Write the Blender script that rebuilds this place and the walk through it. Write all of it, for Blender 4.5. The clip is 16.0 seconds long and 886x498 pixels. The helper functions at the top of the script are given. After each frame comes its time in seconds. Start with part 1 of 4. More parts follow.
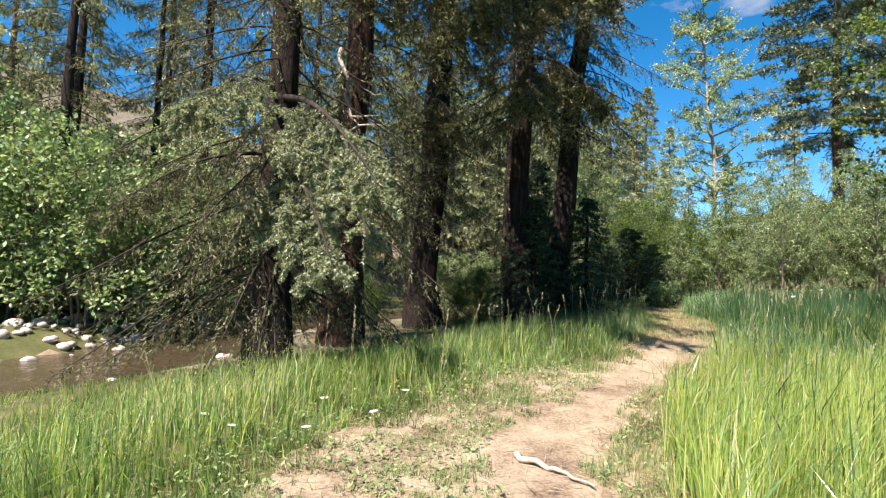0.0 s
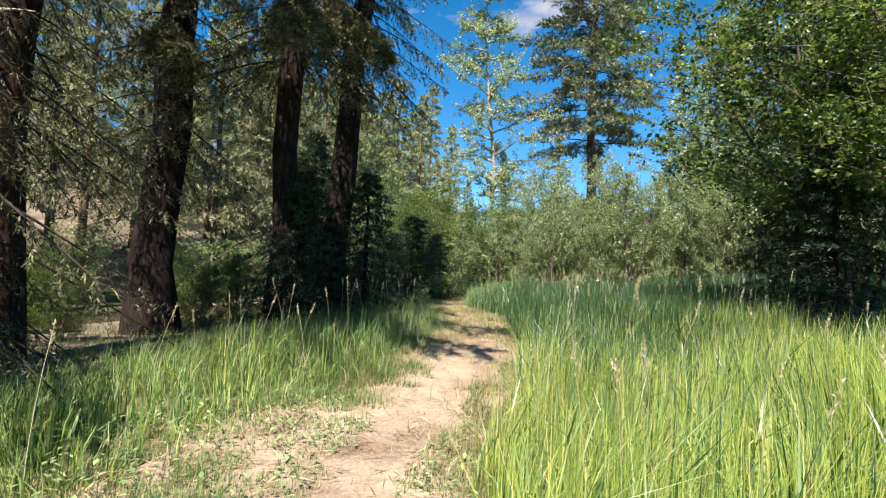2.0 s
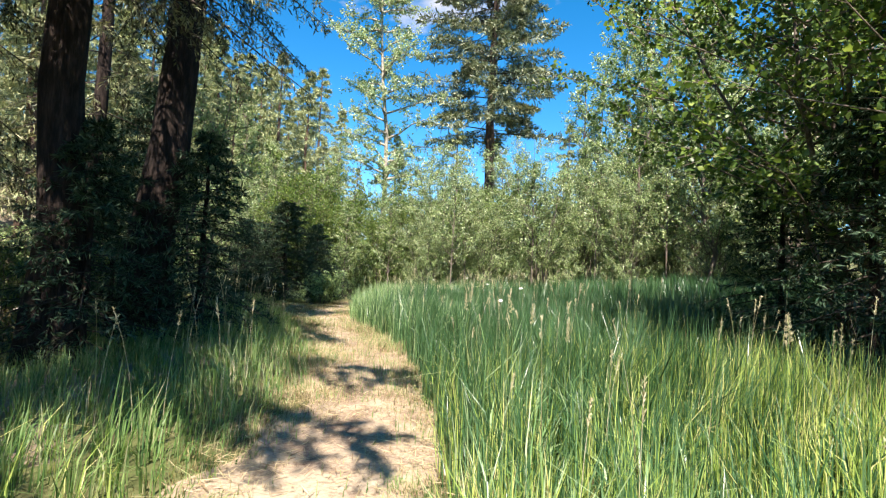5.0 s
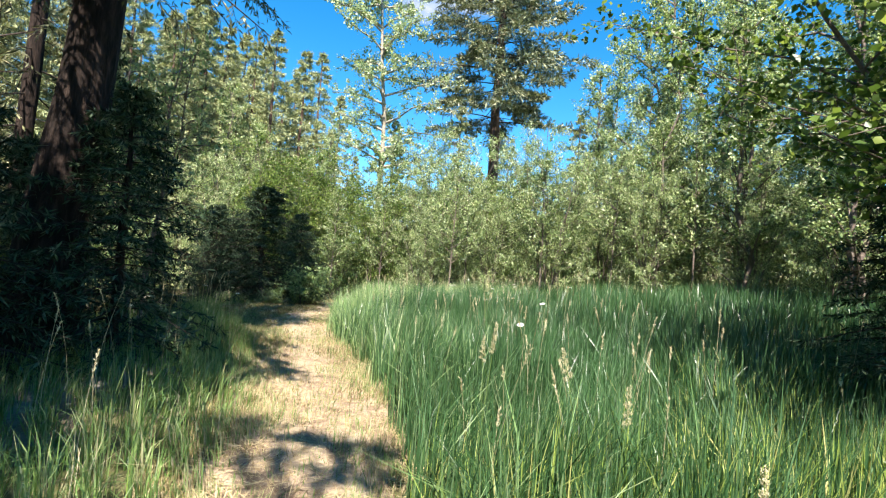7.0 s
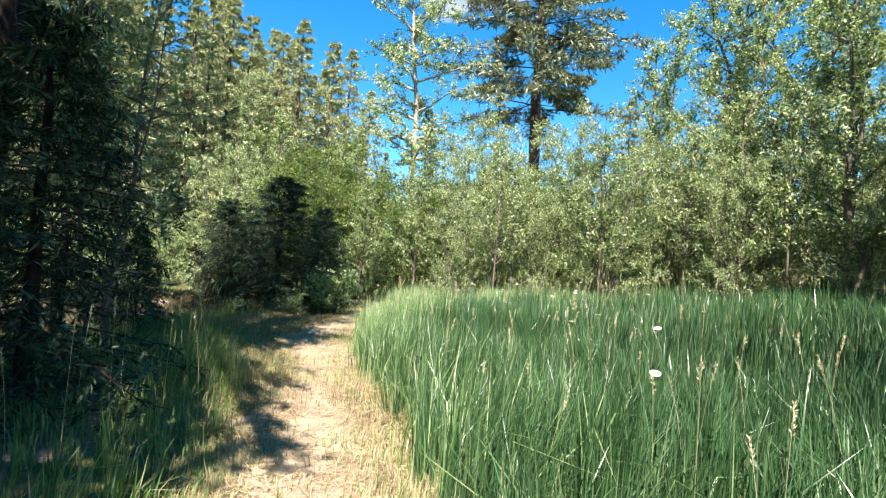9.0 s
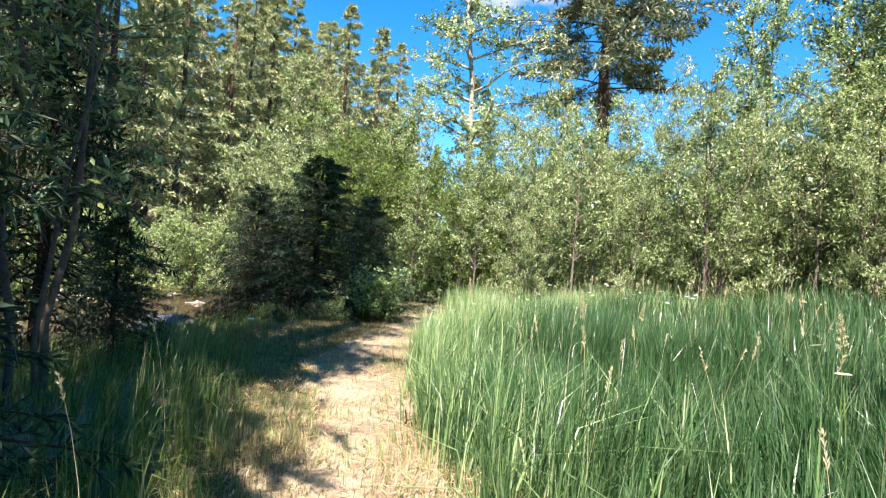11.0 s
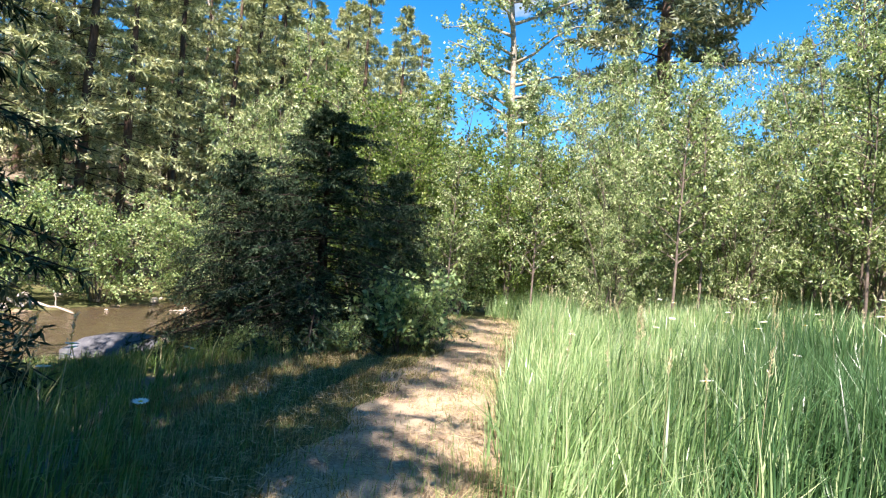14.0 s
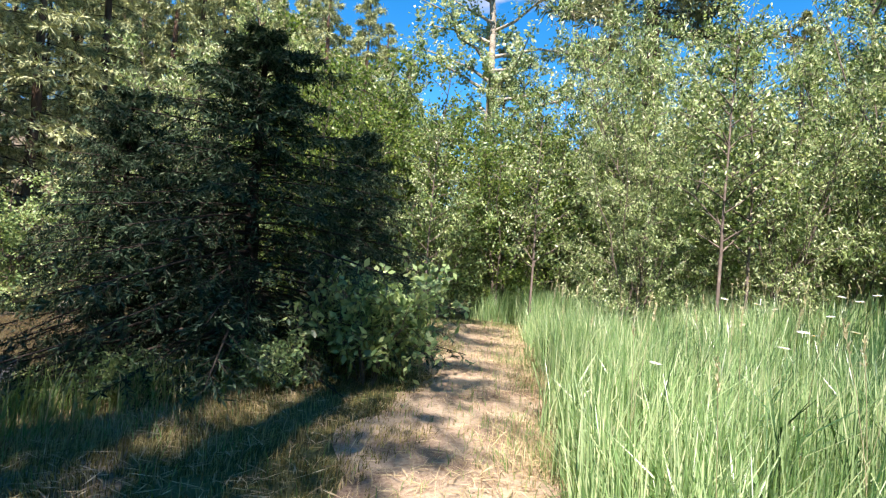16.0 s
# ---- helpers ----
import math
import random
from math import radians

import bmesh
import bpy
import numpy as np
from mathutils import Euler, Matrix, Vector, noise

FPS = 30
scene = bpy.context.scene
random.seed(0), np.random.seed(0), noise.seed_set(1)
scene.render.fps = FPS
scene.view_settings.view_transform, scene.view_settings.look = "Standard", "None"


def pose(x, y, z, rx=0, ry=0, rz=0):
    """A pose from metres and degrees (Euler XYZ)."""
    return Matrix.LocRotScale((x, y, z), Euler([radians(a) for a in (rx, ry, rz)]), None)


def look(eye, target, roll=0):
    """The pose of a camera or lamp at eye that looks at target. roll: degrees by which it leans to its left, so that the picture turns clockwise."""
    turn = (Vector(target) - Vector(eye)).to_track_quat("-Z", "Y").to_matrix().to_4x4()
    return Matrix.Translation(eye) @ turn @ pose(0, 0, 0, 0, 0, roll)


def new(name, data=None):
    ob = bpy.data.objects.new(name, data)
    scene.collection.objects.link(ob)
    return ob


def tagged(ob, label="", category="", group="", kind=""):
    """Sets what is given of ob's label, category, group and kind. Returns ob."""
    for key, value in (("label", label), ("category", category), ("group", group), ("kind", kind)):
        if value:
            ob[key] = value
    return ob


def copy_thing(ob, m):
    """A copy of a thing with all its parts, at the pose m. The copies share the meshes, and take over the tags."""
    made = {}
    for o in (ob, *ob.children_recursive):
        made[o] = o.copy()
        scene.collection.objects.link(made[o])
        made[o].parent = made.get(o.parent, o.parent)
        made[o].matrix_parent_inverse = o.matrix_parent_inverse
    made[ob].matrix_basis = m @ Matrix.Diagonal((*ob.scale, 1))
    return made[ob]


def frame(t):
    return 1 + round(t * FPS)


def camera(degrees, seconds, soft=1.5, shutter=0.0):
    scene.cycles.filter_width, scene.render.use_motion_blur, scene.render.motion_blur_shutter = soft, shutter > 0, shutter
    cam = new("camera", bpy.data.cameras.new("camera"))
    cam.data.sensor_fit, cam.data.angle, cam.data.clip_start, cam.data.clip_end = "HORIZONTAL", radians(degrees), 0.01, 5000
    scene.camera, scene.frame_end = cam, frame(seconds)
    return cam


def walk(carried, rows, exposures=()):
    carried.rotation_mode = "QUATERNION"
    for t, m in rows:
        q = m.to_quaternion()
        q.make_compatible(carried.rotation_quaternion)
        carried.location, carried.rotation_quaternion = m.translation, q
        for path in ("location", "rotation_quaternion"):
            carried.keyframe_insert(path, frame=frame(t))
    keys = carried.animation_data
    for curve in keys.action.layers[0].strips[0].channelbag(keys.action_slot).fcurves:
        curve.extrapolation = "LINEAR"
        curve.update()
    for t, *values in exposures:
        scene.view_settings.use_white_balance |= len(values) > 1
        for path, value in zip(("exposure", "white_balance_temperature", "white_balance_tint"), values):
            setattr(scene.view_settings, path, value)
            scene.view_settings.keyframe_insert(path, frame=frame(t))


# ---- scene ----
cam = camera(78.4, 16.0, soft=1.25)
PATH = [
    (0, (-0.168, -0.339, 1.427), (-0.138, 1.658, 1.538), 2.3),
    (0.5, (0.207, 0.45, 1.414), (0.468, 2.43, 1.533), 1.8),
    (1, (0.401, 1.095, 1.429), (0.874, 3.034, 1.543), 2.1),
    (1.5, (0.576, 1.749, 1.395), (1.244, 3.631, 1.508), 2.5),
    (2, (0.789, 2.4, 1.392), (1.57, 4.238, 1.506), 2.3),
    (2.5, (1.032, 3.041, 1.441), (1.919, 4.83, 1.552), 2.4),
    (3, (1.358, 3.611, 1.513), (2.352, 5.343, 1.622), 2.3),
    (3.5, (1.704, 4.135, 1.558), (2.761, 5.829, 1.664), 2.4),
    (4, (1.98, 4.669, 1.598), (3.078, 6.338, 1.702), 2.4),
    (4.2, (2.059, 4.879, 1.609), (3.178, 6.533, 1.718), 1.9),
    (6.3, (3.283, 6.854, 1.92), (4.44, 8.484, 2.0), 4.3),
    (6.5, (3.43, 7.067, 1.946), (4.588, 8.696, 2.024), 4.3),
    (7, (3.772, 7.68, 1.947), (4.917, 9.318, 2.025), 4.5),
    (7.5, (4.076, 8.254, 1.944), (5.199, 9.907, 2.019), 4.6),
    (8, (4.369, 8.828, 1.983), (5.476, 10.492, 2.053), 4.6),
    (8.2, (4.465, 9.045, 1.988), (5.567, 10.712, 2.06), 4.6),
    (10.3, (5.643, 11.759, 2.11), (6.586, 13.523, 2.15), 3.8),
    (10.5, (5.721, 12.02, 2.089), (6.654, 13.789, 2.13), 3.9),
    (11, (5.972, 12.652, 2.008), (6.867, 14.44, 2.047), 4.1),
    (11.5, (6.156, 13.248, 2.05), (7.012, 15.056, 2.085), 4.0),
    (12, (6.381, 13.95, 2.077), (7.184, 15.782, 2.109), 4.1),
    (12.5, (6.622, 14.581, 2.024), (7.394, 16.426, 2.056), 4.2),
    (13, (6.832, 15.235, 2.002), (7.607, 17.079, 2.033), 4.4),
    (13.5, (7.001, 15.849, 2.035), (7.794, 17.685, 2.065), 4.4),
    (14, (7.115, 16.465, 1.985), (7.947, 18.283, 2.017), 4.5),
    (14.5, (7.294, 17.138, 1.995), (8.157, 18.942, 2.026), 4.5),
    (15, (7.519, 17.775, 1.97), (8.406, 19.568, 2.002), 4.4),
    (15.2, (7.618, 18.039, 1.933), (8.522, 19.822, 1.965), 4.3),
    (15.5, (7.776, 18.36, 1.871), (8.696, 20.136, 1.902), 4.3),
    (16, (8.043, 18.938, 1.853), (8.986, 20.702, 1.881), 4.0),
]
walk(cam, [(t, look(eye, target, roll)) for t, eye, target, roll in PATH],
     exposures=[(0, 1.34, 6700, 16), (2, 1.34, 6700, 16), (4, 1.60, 6700, 16), (7, 1.88, 6650, 14), (10.5, 1.94, 6650, 18), (13.5, 2.0, 6650, 21), (16, 1.76, 6600, 21)])

# ---------------------------------------------------------------- world, sun, exposure
TO_SUN = Vector((-0.345, -0.488, 0.81)).normalized()
world = bpy.data.worlds.new("sky")
scene.world = world
world.use_nodes = True
wn, wl = world.node_tree.nodes, world.node_tree.links
wn.clear()
sky = wn.new("ShaderNodeTexSky")
sky.sky_type, sky.sun_disc = "NISHITA", False
sky.sun_elevation = math.asin(TO_SUN.z)
sky.sun_rotation = math.atan2(TO_SUN.x, TO_SUN.y)
sky.altitude, sky.air_density, sky.dust_density, sky.ozone_density = 2400, 1.0, 0.1, 1.5
background = wn.new("ShaderNodeBackground")
background.inputs["Strength"].default_value = 0.069
clear = wn.new("ShaderNodeHueSaturation")
clear.inputs["Saturation"].default_value = 1.42
clear.inputs["Value"].default_value = 1.3
clear.inputs["Hue"].default_value = 0.491
world_out = wn.new("ShaderNodeOutputWorld")
wl.new(sky.outputs[0], clear.inputs["Color"])
sky_dir = wn.new("ShaderNodeTexCoord")
sky_map = wn.new("ShaderNodeMapping")
sky_map.inputs["Scale"].default_value = (1.0, 1.0, 2.2)
puffs = wn.new("ShaderNodeTexNoise")
puffs.inputs["Scale"].default_value, puffs.inputs["Detail"].default_value, puffs.inputs["Roughness"].default_value = 3.4, 8, 0.55
puff_ramp = wn.new("ShaderNodeValToRGB")
puff_ramp.color_ramp.elements[0].position, puff_ramp.color_ramp.elements[1].position = 0.635, 0.74
cloudy = wn.new("ShaderNodeMix")
cloudy.data_type = "RGBA"
cloudy.inputs["B"].default_value = (4.6, 4.7, 4.9, 1)
wl.new(sky_dir.outputs["Generated"], sky_map.inputs["Vector"])
wl.new(sky_map.outputs[0], puffs.inputs["Vector"])
wl.new(puffs.outputs["Fac"], puff_ramp.inputs[0])
wl.new(puff_ramp.outputs[0], cloudy.inputs["Factor"])
wl.new(clear.outputs[0], cloudy.inputs["A"])
wl.new(cloudy.outputs["Result"], background.inputs["Color"])
wl.new(background.outputs[0], world_out.inputs["Surface"])

sun_data = bpy.data.lights.new("sun", "SUN")
sun_data.energy, sun_data.angle, sun_data.color = 5.0, radians(0.5), (1.0, 0.94, 0.84)
sun = new("sun", sun_data)
sun.matrix_world = look(TO_SUN * 60, (0, 0, 0))


# ---------------------------------------------------------------- materials
def nodes_of(name):
    m = bpy.data.materials.new(name)
    m.use_nodes = True
    n, l = m.node_tree.nodes, m.node_tree.links
    return m, n, l, n["Principled BSDF"], n["Material Output"]


def ramp(n, stops):
    r = n.new("ShaderNodeValToRGB")
    e = r.color_ramp.elements
    while len(e) < len(stops):
        e.new(0.5)
    for i, (p, c) in enumerate(stops):
        e[i].position, e[i].color = p, (*c, 1)
    return r


def noise_node(n, l, scale, detail=6, rough=0.6, coord="Object", stretch=None):
    tc = n.new("ShaderNodeTexCoord")
    t = n.new("ShaderNodeTexNoise")
    t.inputs["Scale"].default_value, t.inputs["Detail"].default_value, t.inputs["Roughness"].default_value = scale, detail, rough
    if stretch:
        mp = n.new("ShaderNodeMapping")
        mp.inputs["Scale"].default_value = stretch
        l.new(tc.outputs[coord], mp.inputs["Vector"])
        l.new(mp.outputs[0], t.inputs["Vector"])
    else:
        l.new(tc.outputs[coord], t.inputs["Vector"])
    return t


def mix_rgb(n, l, fac, a, b, mode="MIX"):
    m = n.new("ShaderNodeMix")
    m.data_type, m.blend_type = "RGBA", mode
    for sock, v in ((m.inputs["Factor"], fac), (m.inputs["A"], a), (m.inputs["B"], b)):
        if isinstance(v, bpy.types.NodeSocket):
            l.new(v, sock)
        elif isinstance(v, tuple):
            sock.default_value = (*v, 1)
        else:
            sock.default_value = v
    return m.outputs["Result"]


def foliage(name, stops, translucency=0.35, rough=0.5, patch=0.8, gloss=0.3):
    """Leaf, needle or grass material: a colour for each leaf, slow patches of tone, and light that shines through."""
    m, n, l, b, out = nodes_of(name)
    geo = n.new("ShaderNodeNewGeometry")
    r = ramp(n, stops)
    slow = noise_node(n, l, patch, 3)
    mixv = n.new("ShaderNodeMath")
    mixv.operation = "MULTIPLY_ADD"
    l.new(slow.outputs["Fac"], mixv.inputs[0])
    mixv.inputs[1].default_value = 0.5
    half = n.new("ShaderNodeMath")
    half.operation = "MULTIPLY_ADD"
    l.new(geo.outputs["Random Per Island"], half.inputs[0])
    half.inputs[1].default_value, half.inputs[2].default_value = 0.86, -0.18
    l.new(half.outputs[0], mixv.inputs[2])
    l.new(mixv.outputs[0], r.inputs[0])
    l.new(r.outputs[0], b.inputs["Base Color"])
    b.inputs["Roughness"].default_value = rough
    b.inputs["Specular IOR Level"].default_value = gloss
    t = n.new("ShaderNodeBsdfTranslucent")
    warm = mix_rgb(n, l, 1.0, r.outputs[0], (1.1, 1.08, 0.72), "MULTIPLY")
    l.new(warm, t.inputs["Color"])
    mx = n.new("ShaderNodeMixShader")
    mx.inputs[0].default_value = translucency
    l.new(b.outputs[0], mx.inputs[1])
    l.new(t.outputs[0], mx.inputs[2])
    l.new(mx.outputs[0], out.inputs["Surface"])
    return m


def rough_solid(name, stops, scale, fine, bump=0.4, rough=0.9, stretch=None, dist=0.02):
    """Bark, soil, stone: two scales of noise for colour, and relief."""
    m, n, l, b, out = nodes_of(name)
    a = noise_node(n, l, scale, 5, 0.6, "Object", stretch)
    c = noise_node(n, l, fine, 6, 0.7, "Object", stretch)
    mx = n.new("ShaderNodeMath")
    mx.operation = "MULTIPLY_ADD"
    l.new(a.outputs["Fac"], mx.inputs[0])
    mx.inputs[1].default_value = 0.6
    hv = n.new("ShaderNodeMath")
    hv.operation = "MULTIPLY"
    l.new(c.outputs["Fac"], hv.inputs[0])
    hv.inputs[1].default_value = 0.5
    l.new(hv.outputs[0], mx.inputs[2])
    r = ramp(n, stops)
    l.new(mx.outputs[0], r.inputs[0])
    l.new(r.outputs[0], b.inputs["Base Color"])
    b.inputs["Roughness"].default_value = rough
    b.inputs["Specular IOR Level"].default_value = 0.2
    bp = n.new("ShaderNodeBump")
    bp.inputs["Strength"].default_value, bp.inputs["Distance"].default_value = bump, dist
    l.new(mx.outputs[0], bp.inputs["Height"])
    l.new(bp.outputs[0], b.inputs["Normal"])
    return m


M_GROUND = rough_solid("ground_thatch", [(0.3, (0.035, 0.045, 0.015)), (0.5, (0.075, 0.085, 0.028)), (0.62, (0.12, 0.11, 0.05)), (0.75, (0.19, 0.16, 0.08))], 1.2, 22, 0.7)
M_LITTER = rough_solid("dry_needle_litter", [(0.3, (0.05, 0.036, 0.024)), (0.5, (0.13, 0.10, 0.065)), (0.62, (0.20, 0.172, 0.125)), (0.78, (0.32, 0.275, 0.21))], 0.9, 18, 0.8)
M_PATH = rough_solid("trodden_soil_and_straw", [(0.40, (0.11, 0.07, 0.05)), (0.5, (0.24, 0.178, 0.122)), (0.58, (0.325, 0.255, 0.178)), (0.7, (0.41, 0.345, 0.245))], 1.9, 34, 0.8)
M_BED = rough_solid("creek_gravel", [(0.3, (0.09, 0.06, 0.04)), (0.55, (0.26, 0.19, 0.13)), (0.75, (0.42, 0.34, 0.27))], 3, 26, 0.8)
M_ROCK = rough_solid("creek_stone", [(0.3, (0.32, 0.24, 0.20)), (0.5, (0.50, 0.41, 0.36)), (0.7, (0.64, 0.58, 0.53))], 5, 40, 0.5, 0.8)
# both fir barks are dark, and darkened further to carry the canopy's shade
M_BARK = rough_solid("fir_bark_with_shade", [(0.35, (0.006, 0.005, 0.004)), (0.52, (0.018, 0.013, 0.011)), (0.7, (0.055, 0.038, 0.03))], 14, 40, 1.0, 0.95, (1, 1, 0.16), 0.06)
M_BARK_RED = rough_solid("red_fir_bark_with_shade", [(0.35, (0.011, 0.006, 0.004)), (0.52, (0.036, 0.018, 0.013)), (0.7, (0.085, 0.046, 0.034))], 12, 36, 1.0, 0.95, (1, 1, 0.16), 0.06)
M_BARK_PINE = rough_solid("pine_bark", [(0.35, (0.03, 0.02, 0.016)), (0.55, (0.10, 0.065, 0.05)), (0.75, (0.20, 0.13, 0.09))], 6, 26, 1.0, 0.95, (1, 1, 0.3), 0.05)
M_BARK_PALE = rough_solid("pale_aspen_bark", [(0.4, (0.06, 0.05, 0.04)), (0.5, (0.24, 0.21, 0.16)), (0.7, (0.44, 0.40, 0.33))], 5, 20, 0.3, 0.7, (1, 1, 2.5))
M_BARK_ALDER = rough_solid("alder_bark", [(0.35, (0.05, 0.04, 0.034)), (0.6, (0.15, 0.12, 0.10)), (0.75, (0.27, 0.23, 0.19))], 8, 30, 0.4, 0.8)
M_DEADWOOD = rough_solid("bleached_deadwood", [(0.35, (0.22, 0.17, 0.13)), (0.55, (0.42, 0.36, 0.29)), (0.75, (0.60, 0.54, 0.46))], 6, 40, 0.5, 0.85, (1, 1, 0.3))
M_LIMB = rough_solid("dark_conifer_limb", [(0.35, (0.015, 0.012, 0.01)), (0.6, (0.045, 0.035, 0.028)), (0.8, (0.11, 0.09, 0.07))], 8, 30, 0.3)

M_SPRUCE = foliage("blue_spruce_needles", [(0.1, (0.009, 0.022, 0.011)), (0.5, (0.031, 0.062, 0.034)), (0.8, (0.085, 0.13, 0.078)), (1.0, (0.17, 0.21, 0.135))], 0.2, 0.5, 0.9, 0.08)
M_FIR = foliage("fir_needles", [(0.05, (0.025, 0.03, 0.014)), (0.4, (0.085, 0.092, 0.04)), (0.7, (0.20, 0.205, 0.10)), (1.0, (0.36, 0.35, 0.20))], 0.2, 0.55, 0.7)
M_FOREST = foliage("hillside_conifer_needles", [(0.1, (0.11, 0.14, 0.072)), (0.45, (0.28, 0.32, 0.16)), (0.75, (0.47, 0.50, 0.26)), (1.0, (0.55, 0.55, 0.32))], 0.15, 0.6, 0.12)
# lighter copy of the fir needles, sunlight put into the colour
M_BOUGH = foliage("fir_needles_sunlight_in_colour", [(0.05, (0.07, 0.09, 0.055)), (0.4, (0.24, 0.275, 0.16)), (0.7, (0.44, 0.475, 0.30)), (1.0, (0.62, 0.63, 0.45))], 0.3, 0.5, 1.2)
M_PINE = foliage("long_pine_needles", [(0.1, (0.0457, 0.0664, 0.0411)), (0.45, (0.137, 0.175, 0.103)), (0.75, (0.305, 0.332, 0.206)), (1.0, (0.488, 0.472, 0.318))], 0.15, 0.5, 0.3)
M_ALDER = foliage("alder_leaves", [(0.1, (0.035, 0.072, 0.017)), (0.5, (0.10, 0.17, 0.036)), (0.8, (0.19, 0.27, 0.062)), (1.0, (0.34, 0.40, 0.11))], 0.45, 0.4, 0.6, 0.4)
M_WILLOW = foliage("willow_leaves", [(0.1, (0.045, 0.085, 0.03)), (0.4, (0.155, 0.235, 0.085)), (0.7, (0.36, 0.46, 0.20)), (1.0, (0.72, 0.76, 0.50))], 0.4, 0.4, 0.6, 0.55)
M_ASPEN = foliage("aspen_leaves", [(0.1, (0.142, 0.225, 0.115)), (0.5, (0.314, 0.405, 0.212)), (1.0, (0.627, 0.675, 0.462))], 0.4, 0.4, 0.3, 0.5)
M_SHRUB = foliage("broad_shrub_leaves", [(0.1, (0.085, 0.15, 0.062)), (0.5, (0.23, 0.34, 0.135)), (1.0, (0.5, 0.59, 0.28))], 0.4, 0.4, 0.8, 0.4)
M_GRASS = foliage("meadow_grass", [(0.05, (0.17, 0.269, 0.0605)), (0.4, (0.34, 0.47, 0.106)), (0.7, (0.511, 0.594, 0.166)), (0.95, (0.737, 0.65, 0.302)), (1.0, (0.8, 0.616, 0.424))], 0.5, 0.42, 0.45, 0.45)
M_GRASS_BLUE = foliage("blue_green_meadow_grass", [(0.05, (0.075, 0.155, 0.055)), (0.45, (0.215, 0.36, 0.14)), (0.8, (0.45, 0.58, 0.31)), (1.0, (0.70, 0.71, 0.46))], 0.5, 0.3, 0.5, 0.7)
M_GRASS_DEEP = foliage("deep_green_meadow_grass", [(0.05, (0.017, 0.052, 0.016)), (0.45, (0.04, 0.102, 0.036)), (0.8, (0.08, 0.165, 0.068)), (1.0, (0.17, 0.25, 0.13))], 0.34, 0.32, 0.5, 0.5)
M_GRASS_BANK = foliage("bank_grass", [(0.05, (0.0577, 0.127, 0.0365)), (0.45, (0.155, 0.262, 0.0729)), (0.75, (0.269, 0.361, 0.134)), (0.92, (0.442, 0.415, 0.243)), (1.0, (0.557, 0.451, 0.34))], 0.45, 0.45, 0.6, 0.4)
M_TRODDEN = foliage("trodden_olive_grass", [(0.1, (0.075, 0.07, 0.026)), (0.45, (0.19, 0.165, 0.062)), (0.75, (0.33, 0.28, 0.12)), (1.0, (0.50, 0.42, 0.21))], 0.3, 0.7, 1.1, 0.08)
M_STRAW = foliage("dry_straw", [(0.1, (0.19, 0.13, 0.075)), (0.5, (0.37, 0.29, 0.165)), (1.0, (0.56, 0.47, 0.29))], 0.2, 0.7, 1.2, 0.2)
M_SEED = foliage("grass_seed_head", [(0.1, (0.36, 0.32, 0.18)), (1.0, (0.66, 0.60, 0.42))], 0.3, 0.7, 2.0, 0.2)
M_PETAL = foliage("white_petal", [(0.1, (0.72, 0.72, 0.70)), (1.0, (0.86, 0.86, 0.84))], 0.3, 0.5, 1.0, 0.3)
M_DAISY_EYE = rough_solid("yellow_flower_eye", [(0.3, (0.55, 0.33, 0.02)), (0.7, (0.75, 0.52, 0.05))], 90, 300, 0.3)

M_WATER, n_, l_, b_, o_ = nodes_of("shallow_creek_water")
b_.inputs["Base Color"].default_value = (0.10, 0.075, 0.045, 1)
b_.inputs["Roughness"].default_value = 0.06
b_.inputs["IOR"].default_value = 1.33
b_.inputs["Transmission Weight"].default_value = 0.35
w1 = noise_node(n_, l_, 5.5, 4, 0.6, "Object", (1, 0.6, 1))
bp_ = n_.new("ShaderNodeBump")
bp_.inputs["Strength"].default_value, bp_.inputs["Distance"].default_value = 0.8, 0.09
l_.new(w1.outputs["Fac"], bp_.inputs["Height"])
l_.new(bp_.outputs[0], b_.inputs["Normal"])


# ---------------------------------------------------------------- mesh helpers
rng = np.random.default_rng(7)


def link_mesh(name, verts, faces, material, parent=None, label="", smooth=False):
    """One mesh object from arrays: faces is (n, 3) or (n, 4), or a list of such arrays."""
    groups = faces if isinstance(faces, list) else [faces]
    groups = [np.asarray(g, dtype=np.int32) for g in groups if len(g)]
    me = bpy.data.meshes.new(name)
    verts = np.asarray(verts, dtype=np.float32)
    me.vertices.add(len(verts))
    me.vertices.foreach_set("co", verts.ravel())
    loops = np.concatenate([g.ravel() for g in groups])
    sizes = np.concatenate([np.full(len(g), g.shape[1], dtype=np.int32) for g in groups])
    starts = np.concatenate([[0], np.cumsum(sizes)[:-1]]).astype(np.int32)
    me.loops.add(len(loops))
    me.loops.foreach_set("vertex_index", loops)
    me.polygons.add(len(sizes))
    me.polygons.foreach_set("loop_start", starts)
    me.polygons.foreach_set("loop_total", sizes)
    if smooth:
        me.polygons.foreach_set("use_smooth", np.ones(len(sizes), dtype=bool))
    me.update(calc_edges=True)
    me.materials.append(material)
    ob = new(name, me)
    if parent:
        ob.parent = parent
    if label:
        ob["label"] = label
    return ob


class Pile:
    """Collects pieces of one mesh."""

    def __init__(self):
        self.v, self.q, self.t, self.n = [], [], [], 0

    def add(self, v, f):
        f = np.asarray(f) + self.n
        (self.q if f.shape[1] == 4 else self.t).append(f)
        self.v.append(v)
        self.n += len(v)
        return self

    def link(self, name, material, parent=None, label="", smooth=False):
        f = [np.concatenate(g) for g in (self.q, self.t) if g]
        return link_mesh(name, np.concatenate(self.v), f, material, parent, label, smooth)


